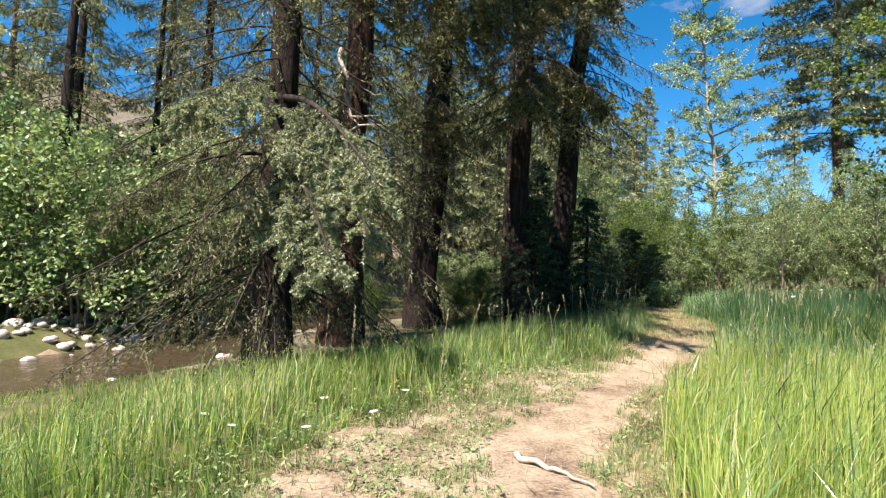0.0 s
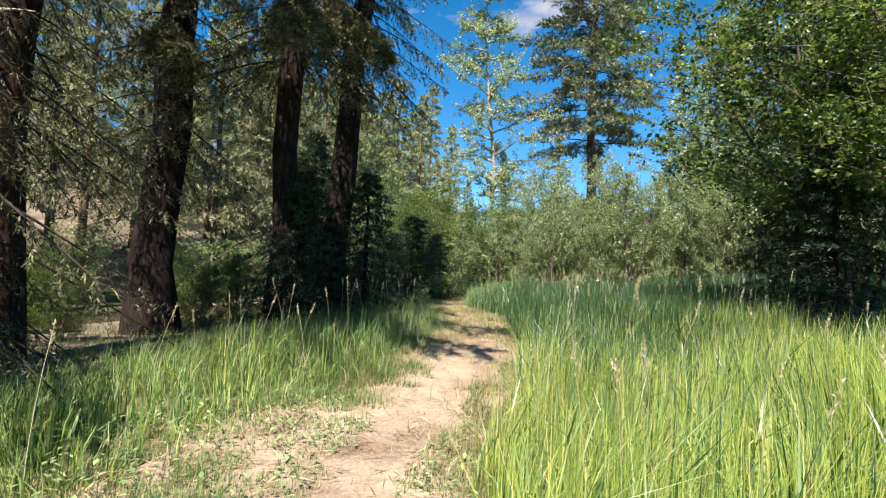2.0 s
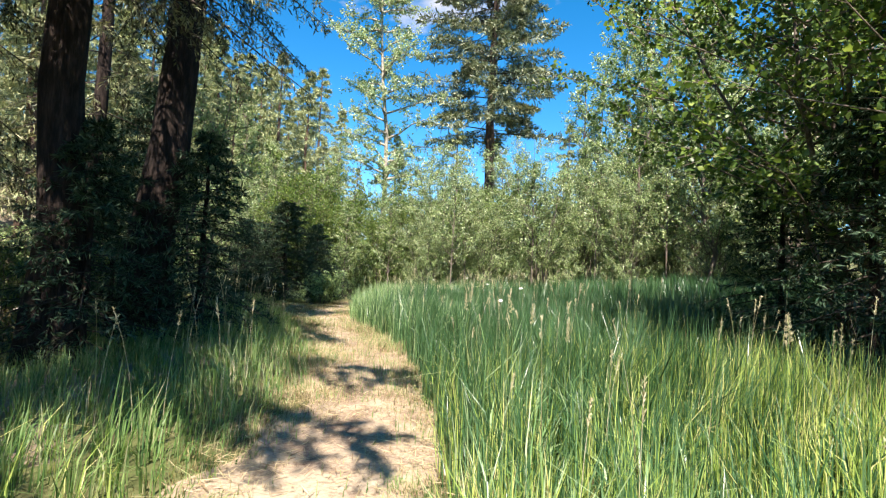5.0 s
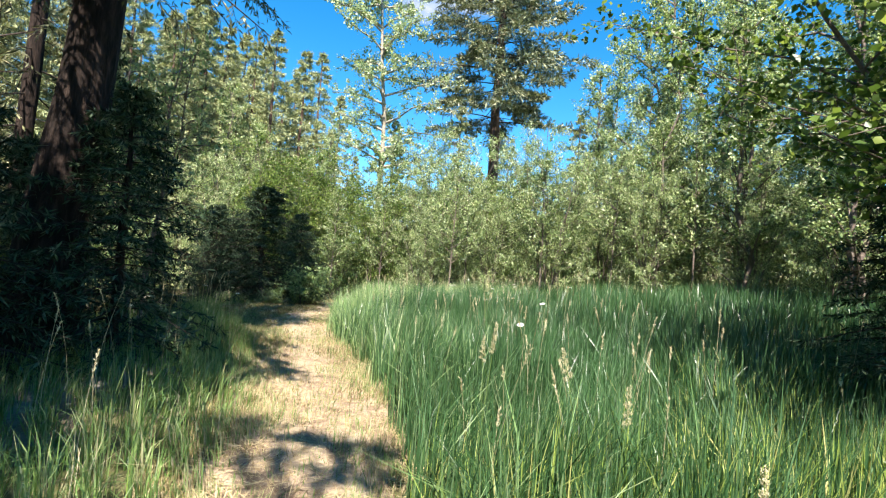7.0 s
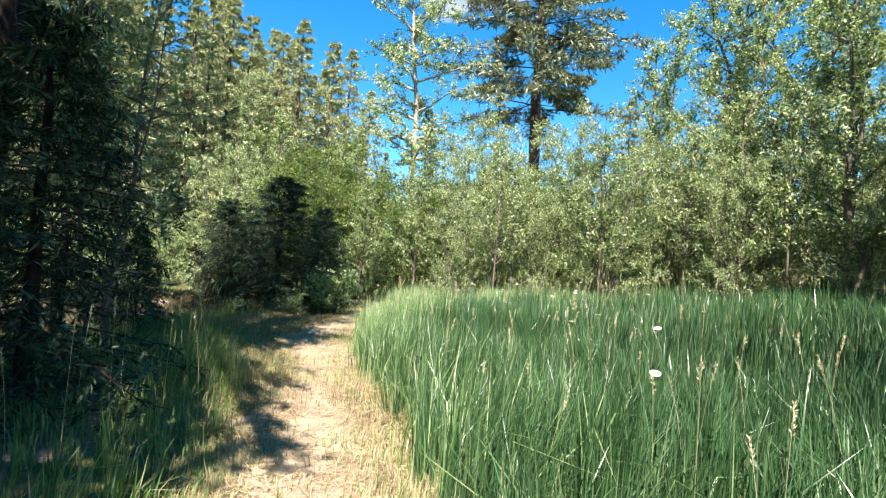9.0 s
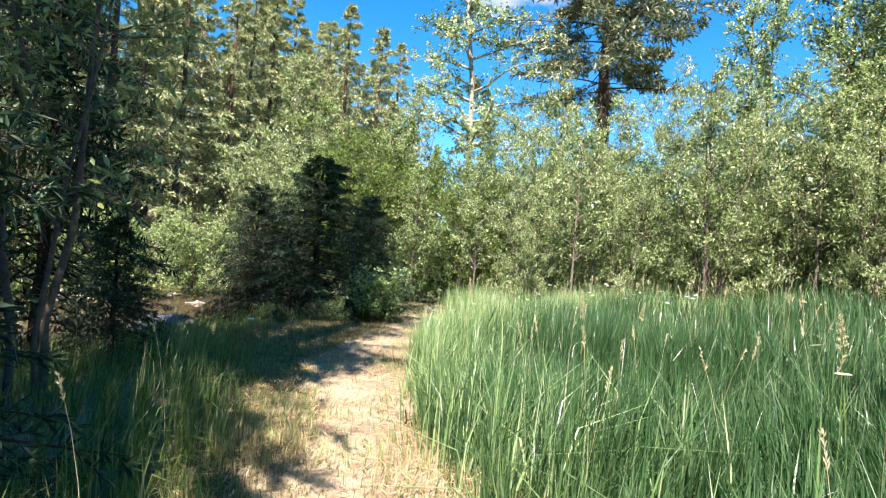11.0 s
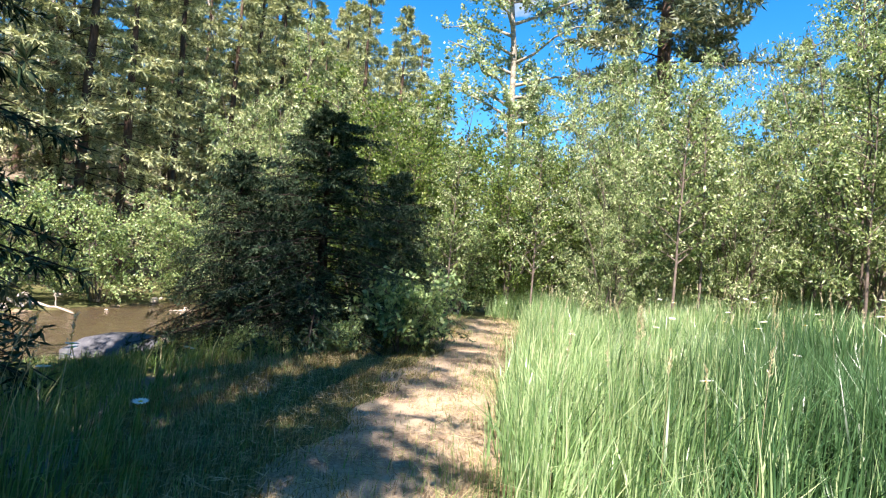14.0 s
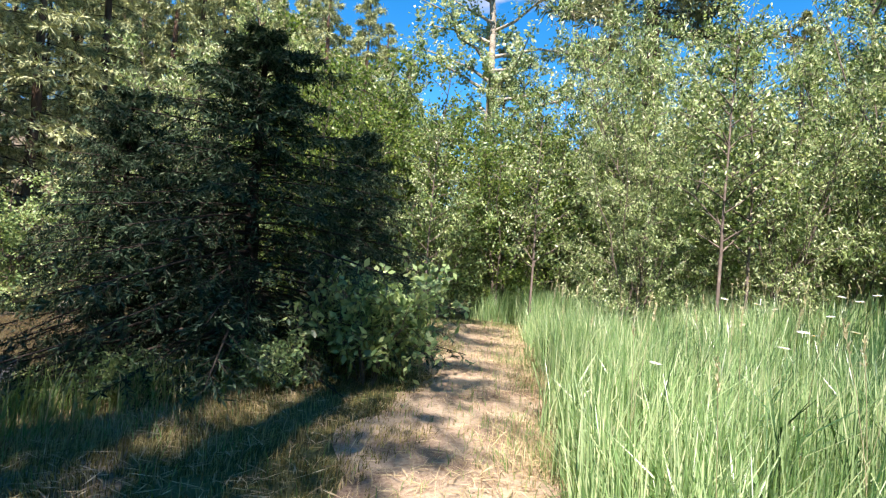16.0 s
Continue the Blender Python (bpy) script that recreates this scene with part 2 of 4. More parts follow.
def unit(a):
    return a / np.maximum(np.linalg.norm(a, axis=-1, keepdims=True), 1e-9)


def tubes(curves, radii, sides=5):
    """Round stems along many curves at once: curves (n, k, 3), radii (n, k)."""
    c, r = np.asarray(curves, float), np.asarray(radii, float)
    n, k, _ = c.shape
    tan = unit(np.gradient(c, axis=1))
    ref = np.where(np.abs(tan[..., 2:3]) > 0.8, np.array([1.0, 0, 0]), np.array([0, 0, 1.0]))
    a = unit(np.cross(tan, ref))
    b = np.cross(tan, a)
    th = np.linspace(0, 2 * np.pi, sides, endpoint=False)
    ring = a[:, :, None] * np.cos(th)[:, None] + b[:, :, None] * np.sin(th)[:, None]
    v = (c[:, :, None] + ring * r[:, :, None, None]).reshape(-1, 3)
    i = np.arange(n)[:, None, None] * k * sides
    j = np.arange(k - 1)[None, :, None] * sides
    s = np.arange(sides)[None, None, :]
    s2 = (s + 1) % sides
    f = np.stack([i + j + s, i + j + s2, i + j + sides + s2, i + j + sides + s], -1).reshape(-1, 4)
    return v, f


def diamonds(base, along, side, length, width, fold=0.12):
    """Leaves: folded four-point blades from base along a direction."""
    n = len(base)
    up = np.cross(side, along)
    length, width = np.asarray(length).reshape(-1, 1), np.asarray(width).reshape(-1, 1)
    mid = base + along * length * 0.48
    v = np.stack([base, mid + side * width * 0.5 + up * width * fold, base + along * length, mid - side * width * 0.5 + up * width * fold], 1).reshape(-1, 3)
    o = np.arange(n)[:, None] * 4
    f = np.concatenate([o + [0, 1, 2], o + [0, 2, 3]], 0)
    return v, f


def blades(base, height, lean, width, curl=0.4):
    """Grass blades of two segments. lean: how far the tip goes sideways, as a share of the height."""
    n = len(base)
    az = 2.6 * waves(base[:, 0] * 0.9 + 4, base[:, 1] * 0.9) + 1.5 * waves(base[:, 0] * 3.3, base[:, 1] * 3.3 + 1) + rng.normal(0, 1.0, n)
    tilt = np.stack([np.cos(az), np.sin(az), np.zeros(n)], 1)
    sa = az + rng.normal(np.pi / 2, 0.6, n)
    side = np.stack([np.cos(sa), np.sin(sa), np.zeros(n)], 1)
    h, ln, w = height[:, None], lean[:, None], width[:, None]
    up = np.array([0, 0, 1.0])
    mid = base + up * h * 0.55 + tilt * h * ln * curl * 0.6
    tip = base + up * h * np.sqrt(np.maximum(1 - ln**2 * 0.8, 0.12)) + tilt * h * ln
    v = np.stack([base - side * w * 0.5, base + side * w * 0.5, mid - side * w * 0.42, mid + side * w * 0.42, tip], 1).reshape(-1, 3)
    o = np.arange(n)[:, None] * 5
    return v, np.concatenate([o + [0, 1, 3], o + [0, 3, 2], o + [2, 3, 4]], 0)


# ---------------------------------------------------------------- lie of the land
PATH_LINE = np.array([(0.2, -14), (0.1, -3), (0.3, 1), (0.75, 4), (1.9, 6.2), (3.3, 8), (4.8, 10.4), (5.65, 12), (6.4, 14), (7.3, 17), (8.3, 19.8), (9.4, 21.6), (10.75, 23.3), (12.3, 25.8), (13.9, 28.3)])
CREEK_LINE = np.array([(-40, -30), (-22, -2), (-12.4, 6.2), (-8.3, 9.4), (-6.7, 12.2), (-6.6, 15.5), (-6.2, 19), (-2.2, 25), (3.6, 30.4), (9.5, 36), (17, 46), (32, 72), (70, 150), (400, 900)])


def to_line(x, y, line):
    """Signed distance to a polyline (right of its direction positive)."""
    p = np.stack([x, y], -1)
    best = np.full(x.shape, 1e9)
    sign = np.ones(x.shape)
    for a, b in zip(line[:-1], line[1:]):
        ab = b - a
        u = np.clip(((p - a) @ ab) / (ab @ ab), 0, 1)
        q = p - (a + u[..., None] * ab)
        d = np.hypot(q[..., 0], q[..., 1])
        s = np.sign(q[..., 0] * ab[1] - q[..., 1] * ab[0])
        near = d < best
        best = np.where(near, d, best)
        sign = np.where(near, np.where(s == 0, 1, s), sign)
    return best * sign


def smooth01(a):
    a = np.clip(a, 0, 1)
    return a * a * (3 - 2 * a)


def water_level(y):
    return np.interp(y, [-30, 8, 30, 60], [-1.0, -0.72, -0.3, 0.3])


def creek_half(y):
    return np.interp(y, [0, 8, 14, 22, 28, 34, 40], [1.7, 1.9, 1.75, 1.4, 2.6, 2.6, 1.6])


def waves(x, y):
    return 0.5 * np.sin(x * 1.7 + 1.3 * np.sin(y * 0.9)) + 0.5 * np.sin(y * 2.1 + 1.7 * np.sin(x * 1.1 + 2))


def height(x, y):
    x, y = np.asarray(x, float), np.asarray(y, float)
    d = to_line(x, y, PATH_LINE)
    z = np.interp(y, [-12, 4, 8, 13, 30, 60], [-0.35, 0.0, 0.28, 0.52, 0.5, 0.9])
    z = z + 0.092 * np.clip(d - 1.1, 0, 20) - 0.15 * np.clip(-d - 1.9, 0, 4.5)
    z = z + 0.03 * waves(x, y) * np.clip(np.abs(d) - 0.8, 0, 1)
    c = to_line(x, y, CREEK_LINE)
    ac = np.abs(c)
    hw = creek_half(y)
    bed = water_level(y) - 0.22 + 0.10 * smooth01(ac / hw)
    z = bed + (z - bed) * smooth01((ac - hw * 0.75) / 2.0)
    z = z + 0.12 * np.clip(d - 34, 0, 200)
    left = np.clip(-c - 5.0, 0, 260)
    z = z + 0.34 * left + 0.25 * waves(x * 0.3, y * 0.3) * np.clip(left, 0, 2)
    return z


def h1(x, y):
    return float(height(np.array([x]), np.array([y]))[0])


def axis(lo, hi, step, far):
    core = np.arange(lo, hi + step / 2, step)
    out, s = [], step
    p = hi
    while p < far:
        s *= 1.25
        p += s
        out.append(p)
    out = np.array(out)
    return np.concatenate([lo - (out[::-1] - hi), core, out])


gx, gy = axis(-26, 34, 0.5, 1500), axis(-14, 62, 0.5, 1500)
GX, GY = np.meshgrid(gx, gy)
gv = np.stack([GX.ravel(), GY.ravel(), height(GX.ravel(), GY.ravel())], 1)
nx, ny = len(gx), len(gy)
gi = (np.arange(ny - 1)[:, None] * nx + np.arange(nx - 1)[None]).ravel()
gf = np.stack([gi, gi + 1, gi + nx + 1, gi + nx], 1)
ground = tagged(link_mesh("ground", gv, gf, M_GROUND, smooth=True), "earth with thatch and grass litter, sloping to a creek", "ground", kind="structure")
ground.data.materials.append(M_BED)
ground.data.materials.append(M_LITTER)
fc = gv[gf].mean(1)
bedmask = np.abs(to_line(fc[:, 0], fc[:, 1], CREEK_LINE)) < creek_half(fc[:, 1]) + 0.1
fcreek, fpath = to_line(fc[:, 0], fc[:, 1], CREEK_LINE), to_line(fc[:, 0], fc[:, 1], PATH_LINE)
litter = ~bedmask & ((fcreek < -6) | ((fpath < -2.0 + 0.6 * waves(fc[:, 0], fc[:, 1])) & (fcreek > 0) & (fc[:, 1] > 9.5) & (fc[:, 1] < 24)))
ground.data.polygons.foreach_set("material_index", np.where(bedmask, 1, np.where(litter, 2, 0)).astype(np.int32))


def along_line(line, step):
    seg = np.diff(line, axis=0)
    ln = np.hypot(seg[:, 0], seg[:, 1])
    s = np.concatenate([[0], np.cumsum(ln)])
    u = np.arange(0, s[-1], step)
    p = np.stack([np.interp(u, s, line[:, i]) for i in (0, 1)], 1)
    for _ in range(14):
        p[1:-1] = (p[:-2] + 2 * p[1:-1] + p[2:]) / 4
    t = unit(np.gradient(p, axis=0))
    return p, np.stack([t[:, 1], -t[:, 0]], 1)


def left_half(y):
    return np.interp(y, [-3, 1, 4.2, 6, 8, 11, 17, 19.8, 21.4, 22.6, 23.6, 24.6, 28], [1.5, 2.0, 1.9, 1.2, 0.75, 0.6, 0.7, 1.2, 2.0, 2.6, 2.6, 0.9, 0.9])


def right_half(y):
    return np.interp(y, [-3, 4, 8, 11, 17, 21, 24, 28], [0.9, 0.85, 0.85, 0.75, 0.75, 0.8, 0.85, 0.9])


pp, pn = along_line(PATH_LINE, 0.25)
cols = 15
u = np.linspace(-1, 1, cols)
wob = 0.12 * np.sin(pp[:, 1] * 2.3) + 0.1 * np.sin(pp[:, 1] * 5.1 + 1)
off = np.where(u[None] < 0, u[None] * (np.where(pp[:, 1] > 10, np.minimum(left_half(pp[:, 1]), 0.62), left_half(pp[:, 1])) + wob)[:, None], u[None] * (right_half(pp[:, 1]) - wob)[:, None])
pv = pp[:, None] + pn[:, None] * off[..., None]
pz = height(pv[..., 0].ravel(), pv[..., 1].ravel()) + 0.03 - 0.026 * np.tile(np.abs(u) ** 4, len(pp)) + 0.012 * waves(pv[..., 0].ravel() * 3, pv[..., 1].ravel() * 3)
pi_ = (np.arange(len(pp) - 1)[:, None] * cols + np.arange(cols - 1)[None]).ravel()
path = tagged(link_mesh("path", np.column_stack([pv.reshape(-1, 2), pz]), np.stack([pi_, pi_ + 1, pi_ + cols + 1, pi_ + cols], 1), M_PATH, smooth=True),
              "trodden footpath of reddish soil and dry straw", "footpath", kind="structure")

cp, cn = along_line(CREEK_LINE[:-2], 0.5)
ccols = 9
cu = np.linspace(-1, 1, ccols)
cv = cp[:, None] + cn[:, None] * (cu[None] * (creek_half(cp[:, 1]) + 0.35)[:, None])[..., None]
cz = np.repeat(water_level(cp[:, 1]), ccols) + 0.02 * waves(cv[..., 0].ravel() * 2, cv[..., 1].ravel() * 2)
ci = (np.arange(len(cp) - 1)[:, None] * ccols + np.arange(ccols - 1)[None]).ravel()
creek = tagged(link_mesh("water", np.column_stack([cv.reshape(-1, 2), cz]), np.stack([ci, ci + 1, ci + ccols + 1, ci + ccols], 1), M_WATER, smooth=True),
               "shallow brown creek running over stones", "creek", kind="structure")


# ---------------------------------------------------------------- trees
def conifer(name, h, reach, label, category="conifer tree", bark=M_BARK, needles=M_SPRUCE, r0=0.12, first=0.04, branches=150, twigs=12, sprigs=9, droop=0.35, rise=0.25,
            sprig=0.10, wide=0.016, shape=0.85, hang=0.25, bare=0.0, lean=(0, 0), ragged=0.25, min_reach=0.05, sides=8, sag=1.0, low=1.0, twig_share=0.42, coarse=False):
    """A conifer at the origin: a tapered trunk, limbs in whorls and needle sprays along their twigs. hang: how far the twigs droop."""
    tree = new(name)
    tagged(tree, label, category)
    k = 14
    zz = np.linspace(0, 1, k)
    curve = np.stack([lean[0] * h * zz**1.3, lean[1] * h * zz**1.3, zz * h - 0.25 * (zz == 0)], 1)
    curve[1:-1, :2] += rng.normal(0, r0 * 0.12, (k - 2, 2))
    rad = r0 * (1 - zz) ** 0.8 + 0.012
    rad[0] *= 1.45
    rad[1] *= 1.04
    v, f = tubes(curve[None], rad[None], sides)
    v += rng.normal(0, r0 * 0.045, v.shape)
    link_mesh("trunk", v, f, bark, tree, smooth=True)
    n = branches
    u = first + (1 - first) * ((np.arange(n) + rng.uniform(0, 1, n)) / n) ** low
    u = np.clip(u, 0, 0.985)
    az = np.arange(n) * 2.39996 + rng.normal(0, 0.35, n)
    length = reach * np.maximum((1 - u), 0) ** shape * rng.uniform(1 - ragged * 1.4, 1 + ragged, n) + min_reach
    org = np.stack([np.interp(u, zz, curve[:, i]) for i in range(3)], 1)
    dirn = np.stack([np.cos(az), np.sin(az), np.zeros(n)], 1)
    kk = 4 if coarse else 6
    w = np.linspace(0, 1, kk)
    lift = rise * u - 0.12
    cur = org[:, None] + dirn[:, None] * (length[:, None] * w)[..., None]
    cur[..., 2] += length[:, None] * (lift[:, None] * w - droop * sag * w**1.6 + 0.16 * droop * w**4)
    br = (0.005 + 0.007 * length)[:, None] * (1 - 0.8 * w)
    pile = Pile()
    pile.add(*tubes(cur, br, 3 if coarse else 4))
    live = np.arange(n)
    w0 = 0.12 + bare
    tw = w0 + (1 - w0) * (np.arange(twigs)[None] + rng.uniform(0.1, 0.9, (n, twigs))) / twigs
    seg = np.clip(tw * (kk - 1), 0, kk - 1.001)
    i0 = seg.astype(int)
    fr = (seg - i0)[..., None]
    rows = live[:, None]
    tb = cur[rows, i0] * (1 - fr) + cur[rows, i0 + 1] * fr
    side = np.where(np.arange(twigs)[None] % 2, 1, -1) * rng.uniform(0.6, 1.15, (n, twigs))
    ta = az[:, None] + side
    tl = (twig_share * length[:, None] * (1.12 - tw) * rng.uniform(0.6, 1.2, (n, twigs)) + 0.05)
    td = unit(np.stack([np.cos(ta), np.sin(ta), -hang - rng.uniform(0, 0.35, (n, twigs))], -1))
    kw = 2
    ww = np.linspace(0, 1, kw)
    tcur = tb[:, :, None] + td[:, :, None] * (tl[..., None] * ww)[..., None]
    tcur[..., 2] -= hang * 0.5 * tl[..., None] * ww**2
    tcur = tcur.reshape(-1, kw, 3)
    if not coarse:
        pile.add(*tubes(tcur, np.full((len(tcur), kw), 0.004) * (1.2 - ww), 3))
    tagged(pile.link("branchwork", M_LIMB, tree), kind="stuff")
    m = len(tcur)
    sw = (np.arange(sprigs)[None] + rng.uniform(0, 1, (m, sprigs))) / sprigs
    sb = tcur[:, 0][:, None] + (tcur[:, -1] - tcur[:, 0])[:, None] * sw[..., None]
    tdir = unit(tcur[:, -1] - tcur[:, 0])
    sd = unit(tdir[:, None] * 0.8 + rng.normal(0, 0.55, (m, sprigs, 3)) + np.array([0, 0, 0.05]))
    sd = sd.reshape(-1, 3)
    ss = unit(np.cross(sd, rng.normal(0, 1, sd.shape) + np.array([0, 0, 1.5])))
    ln = sprig * rng.uniform(0.6, 1.35, len(sd))
    v, f = diamonds(sb.reshape(-1, 3), sd, ss, ln, wide * rng.uniform(0.7, 1.4, len(sd)), 0.2)
    link_mesh("crown", v, f, needles, tree)
    return tree


def broadleaf(name, h, reach, label, category="tree", bark=M_BARK_ALDER, leaves=M_ALDER, stems=5, r0=0.05, splay=0.35, limbs=16, twigs=9, per_twig=12, leaf=0.06, slim=0.6, first=0.25,
              up=0.7, twig_len=0.5, trunk_name="trunk", lean=(0, 0), taper=0.6, droop=0.0):
    """A leafy tree or bush: stems from the base, limbs along them, twigs and many leaves."""
    tree = new(name)
    tagged(tree, label, category)
    k = 8
    w = np.linspace(0, 1, k)
    az = np.arange(stems) * 2.4 + rng.uniform(0, 1, stems)
    sp = splay * rng.uniform(0.4, 1.2, stems) * (stems > 1)
    sh = h * rng.uniform(0.75, 1.0, stems)
    sh[0] = h
    base = np.stack([np.cos(az), np.sin(az)], 1) * (0.05 + 0.10 * (stems > 1)) * min(h, 4) / 4
    cur = np.zeros((stems, k, 3))
    cur[..., 0] = base[:, :1] + np.cos(az)[:, None] * sp[:, None] * sh[:, None] * w**1.3 * 0.6 + lean[0] * h * w
    cur[..., 1] = base[:, 1:] + np.sin(az)[:, None] * sp[:, None] * sh[:, None] * w**1.3 * 0.6 + lean[1] * h * w
    cur[..., 2] = sh[:, None] * w - 0.15 * (w == 0)
    cur[:, 1:-1, :2] += rng.normal(0, 0.012 * h if stems > 1 else 0.003 * h, (stems, k - 2, 2))
    v, f = tubes(cur, r0 * rng.uniform(0.6, 1.1, stems)[:, None] * (1 - 0.85 * w), 7)
    link_mesh(trunk_name, v, f, bark, tree, smooth=True)
    n = stems * limbs
    si = np.repeat(np.arange(stems), limbs)
    u = first + (0.98 - first) * np.tile((np.arange(limbs) + 0.5) / limbs, stems) + rng.normal(0, 0.02, n)
    u = np.clip(u, first * 0.8, 0.99)
    seg = np.clip(u * (k - 1), 0, k - 1.001)
    i0 = seg.astype(int)
    fr = (seg - i0)[:, None]
    org = cur[si, i0] * (1 - fr) + cur[si, i0 + 1] * fr
    la = np.arange(n) * 2.39996 + rng.normal(0, 0.5, n)
    ll = reach * (1.05 - u) ** taper * rng.uniform(0.5, 1.15, n) + 0.1
    kl = 5
    wl_ = np.linspace(0, 1, kl)
    ld = np.stack([np.cos(la), np.sin(la), np.full(n, up)], 1)
    lc = org[:, None] + ld[:, None] * (ll[:, None] * wl_)[..., None]
    lc[..., 2] -= (0.25 + droop) * ll[:, None] * wl_**2
    lc[:, 1:] += rng.normal(0, 0.03, (n, kl - 1, 3)) * ll[:, None, None]
    pile = Pile().add(*tubes(lc, r0 * 0.32 * (1 - 0.8 * wl_)[None] * np.ones((n, 1)), 4))
    tw = 0.2 + 0.8 * (np.arange(twigs)[None] + rng.uniform(0, 1, (n, twigs))) / twigs
    seg = np.clip(tw * (kl - 1), 0, kl - 1.001)
    i0 = seg.astype(int)
    fr = (seg - i0)[..., None]
    tb = lc[np.arange(n)[:, None], i0] * (1 - fr) + lc[np.arange(n)[:, None], i0 + 1] * fr
    td = unit(rng.normal(0, 0.75, (n, twigs, 3)) + ld[:, None] * 0.6 + np.array([0, 0, 0.25 - droop]))
    tl = twig_len * rng.uniform(0.5, 1.2, (n, twigs))
    tc = (tb[:, :, None] + td[:, :, None] * (tl[..., None] * np.linspace(0, 1, 2))[..., None]).reshape(-1, 2, 3)
    pile.add(*tubes(tc, np.full((len(tc), 2), 0.0035) * (1 + 2 * r0), 3))
    tagged(pile.link("branchwork", bark, tree), kind="stuff")
    m = len(tc)
    s = rng.uniform(0.1, 1.05, (m, per_twig))
    lb = (tc[:, 0][:, None] + (tc[:, 1] - tc[:, 0])[:, None] * s[..., None] + rng.normal(0, 0.03 + 0.06 * twig_len, (m, per_twig, 3))).reshape(-1, 3)
    out = unit(rng.normal(0, 1, lb.shape) + np.array([0, 0, -0.25]))
    nrm = unit(rng.normal(0, 0.75, lb.shape) + np.array([0, 0, 1.0]))
    side = unit(np.cross(out, nrm))
    lf = leaf * rng.uniform(0.65, 1.3, len(lb))
    link_mesh("crown", *diamonds(lb, out, side, lf, lf * slim, 0.12), leaves, tree)
    return tree


def place(ob, x, y, turn=0, scale=1.0, tip=(0, 0), sink=0.05, wide=None):
    """The pose of a thing on the ground; tip: degrees of lean about x and y."""
    wide = wide or scale
    return pose(x, y, h1(x, y) - sink, tip[0], tip[1], turn) @ Matrix.Diagonal((wide, wide, scale, 1))


def put(ob, *a, **k):
    ob.matrix_basis = place(ob, *a, **k)
    return ob


def repeat(ob, spots, label=""):
    """Copies of a thing at spots (x, y, turn, scale)."""
    for s in spots:
        c = copy_thing(ob, place(ob, *s))
        if label:
            c["label"] = label
    return ob


# old firs beside the path
def old_fir(label, h, reach, r0, first, lean, bark=M_BARK, branches=105, sprigs=14, sprig=0.12, wide=0.026):
    return conifer("fir_tree", h, reach, label, "fir tree", bark, M_FIR, r0, first, branches, 19, sprigs, 0.55, 0.2, sprig, wide, 0.5, 0.75, 0.1, lean, low=1.5, twig_share=0.34, sides=14)


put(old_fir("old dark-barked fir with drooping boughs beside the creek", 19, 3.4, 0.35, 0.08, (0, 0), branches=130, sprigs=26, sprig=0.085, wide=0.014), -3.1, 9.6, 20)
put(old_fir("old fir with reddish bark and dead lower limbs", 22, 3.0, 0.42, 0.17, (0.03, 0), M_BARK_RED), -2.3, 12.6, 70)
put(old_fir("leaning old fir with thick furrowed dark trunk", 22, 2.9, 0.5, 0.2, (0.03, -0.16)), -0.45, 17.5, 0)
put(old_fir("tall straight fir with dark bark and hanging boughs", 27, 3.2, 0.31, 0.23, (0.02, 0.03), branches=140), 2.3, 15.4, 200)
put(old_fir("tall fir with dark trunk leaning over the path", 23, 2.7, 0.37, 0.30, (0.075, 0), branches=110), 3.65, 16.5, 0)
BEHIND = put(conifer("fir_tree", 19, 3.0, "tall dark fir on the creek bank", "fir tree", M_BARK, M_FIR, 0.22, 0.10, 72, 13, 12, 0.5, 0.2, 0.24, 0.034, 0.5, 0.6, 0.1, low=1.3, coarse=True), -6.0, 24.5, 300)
# the fir at (2.9, 22.8) is added, mostly hidden, to shade bank and boulder
repeat(BEHIND, [(-9.8, 21.5, 10, 1.0), (2.9, 22.8, 40, 1.0), (-12.5, 17.5, 300, 1.0), (-12.5, 23.2, 120, 0.9), (-14.2, 20.5, 30, 1.0), (-13, 25, 170, 1.0), (-9, 28, 90, 1.0), (-16.5, 14.5, 240, 1.0), (-8.4, 18.6, 10, 0.85), (-17.0, 18.5, 60, 1.0)])


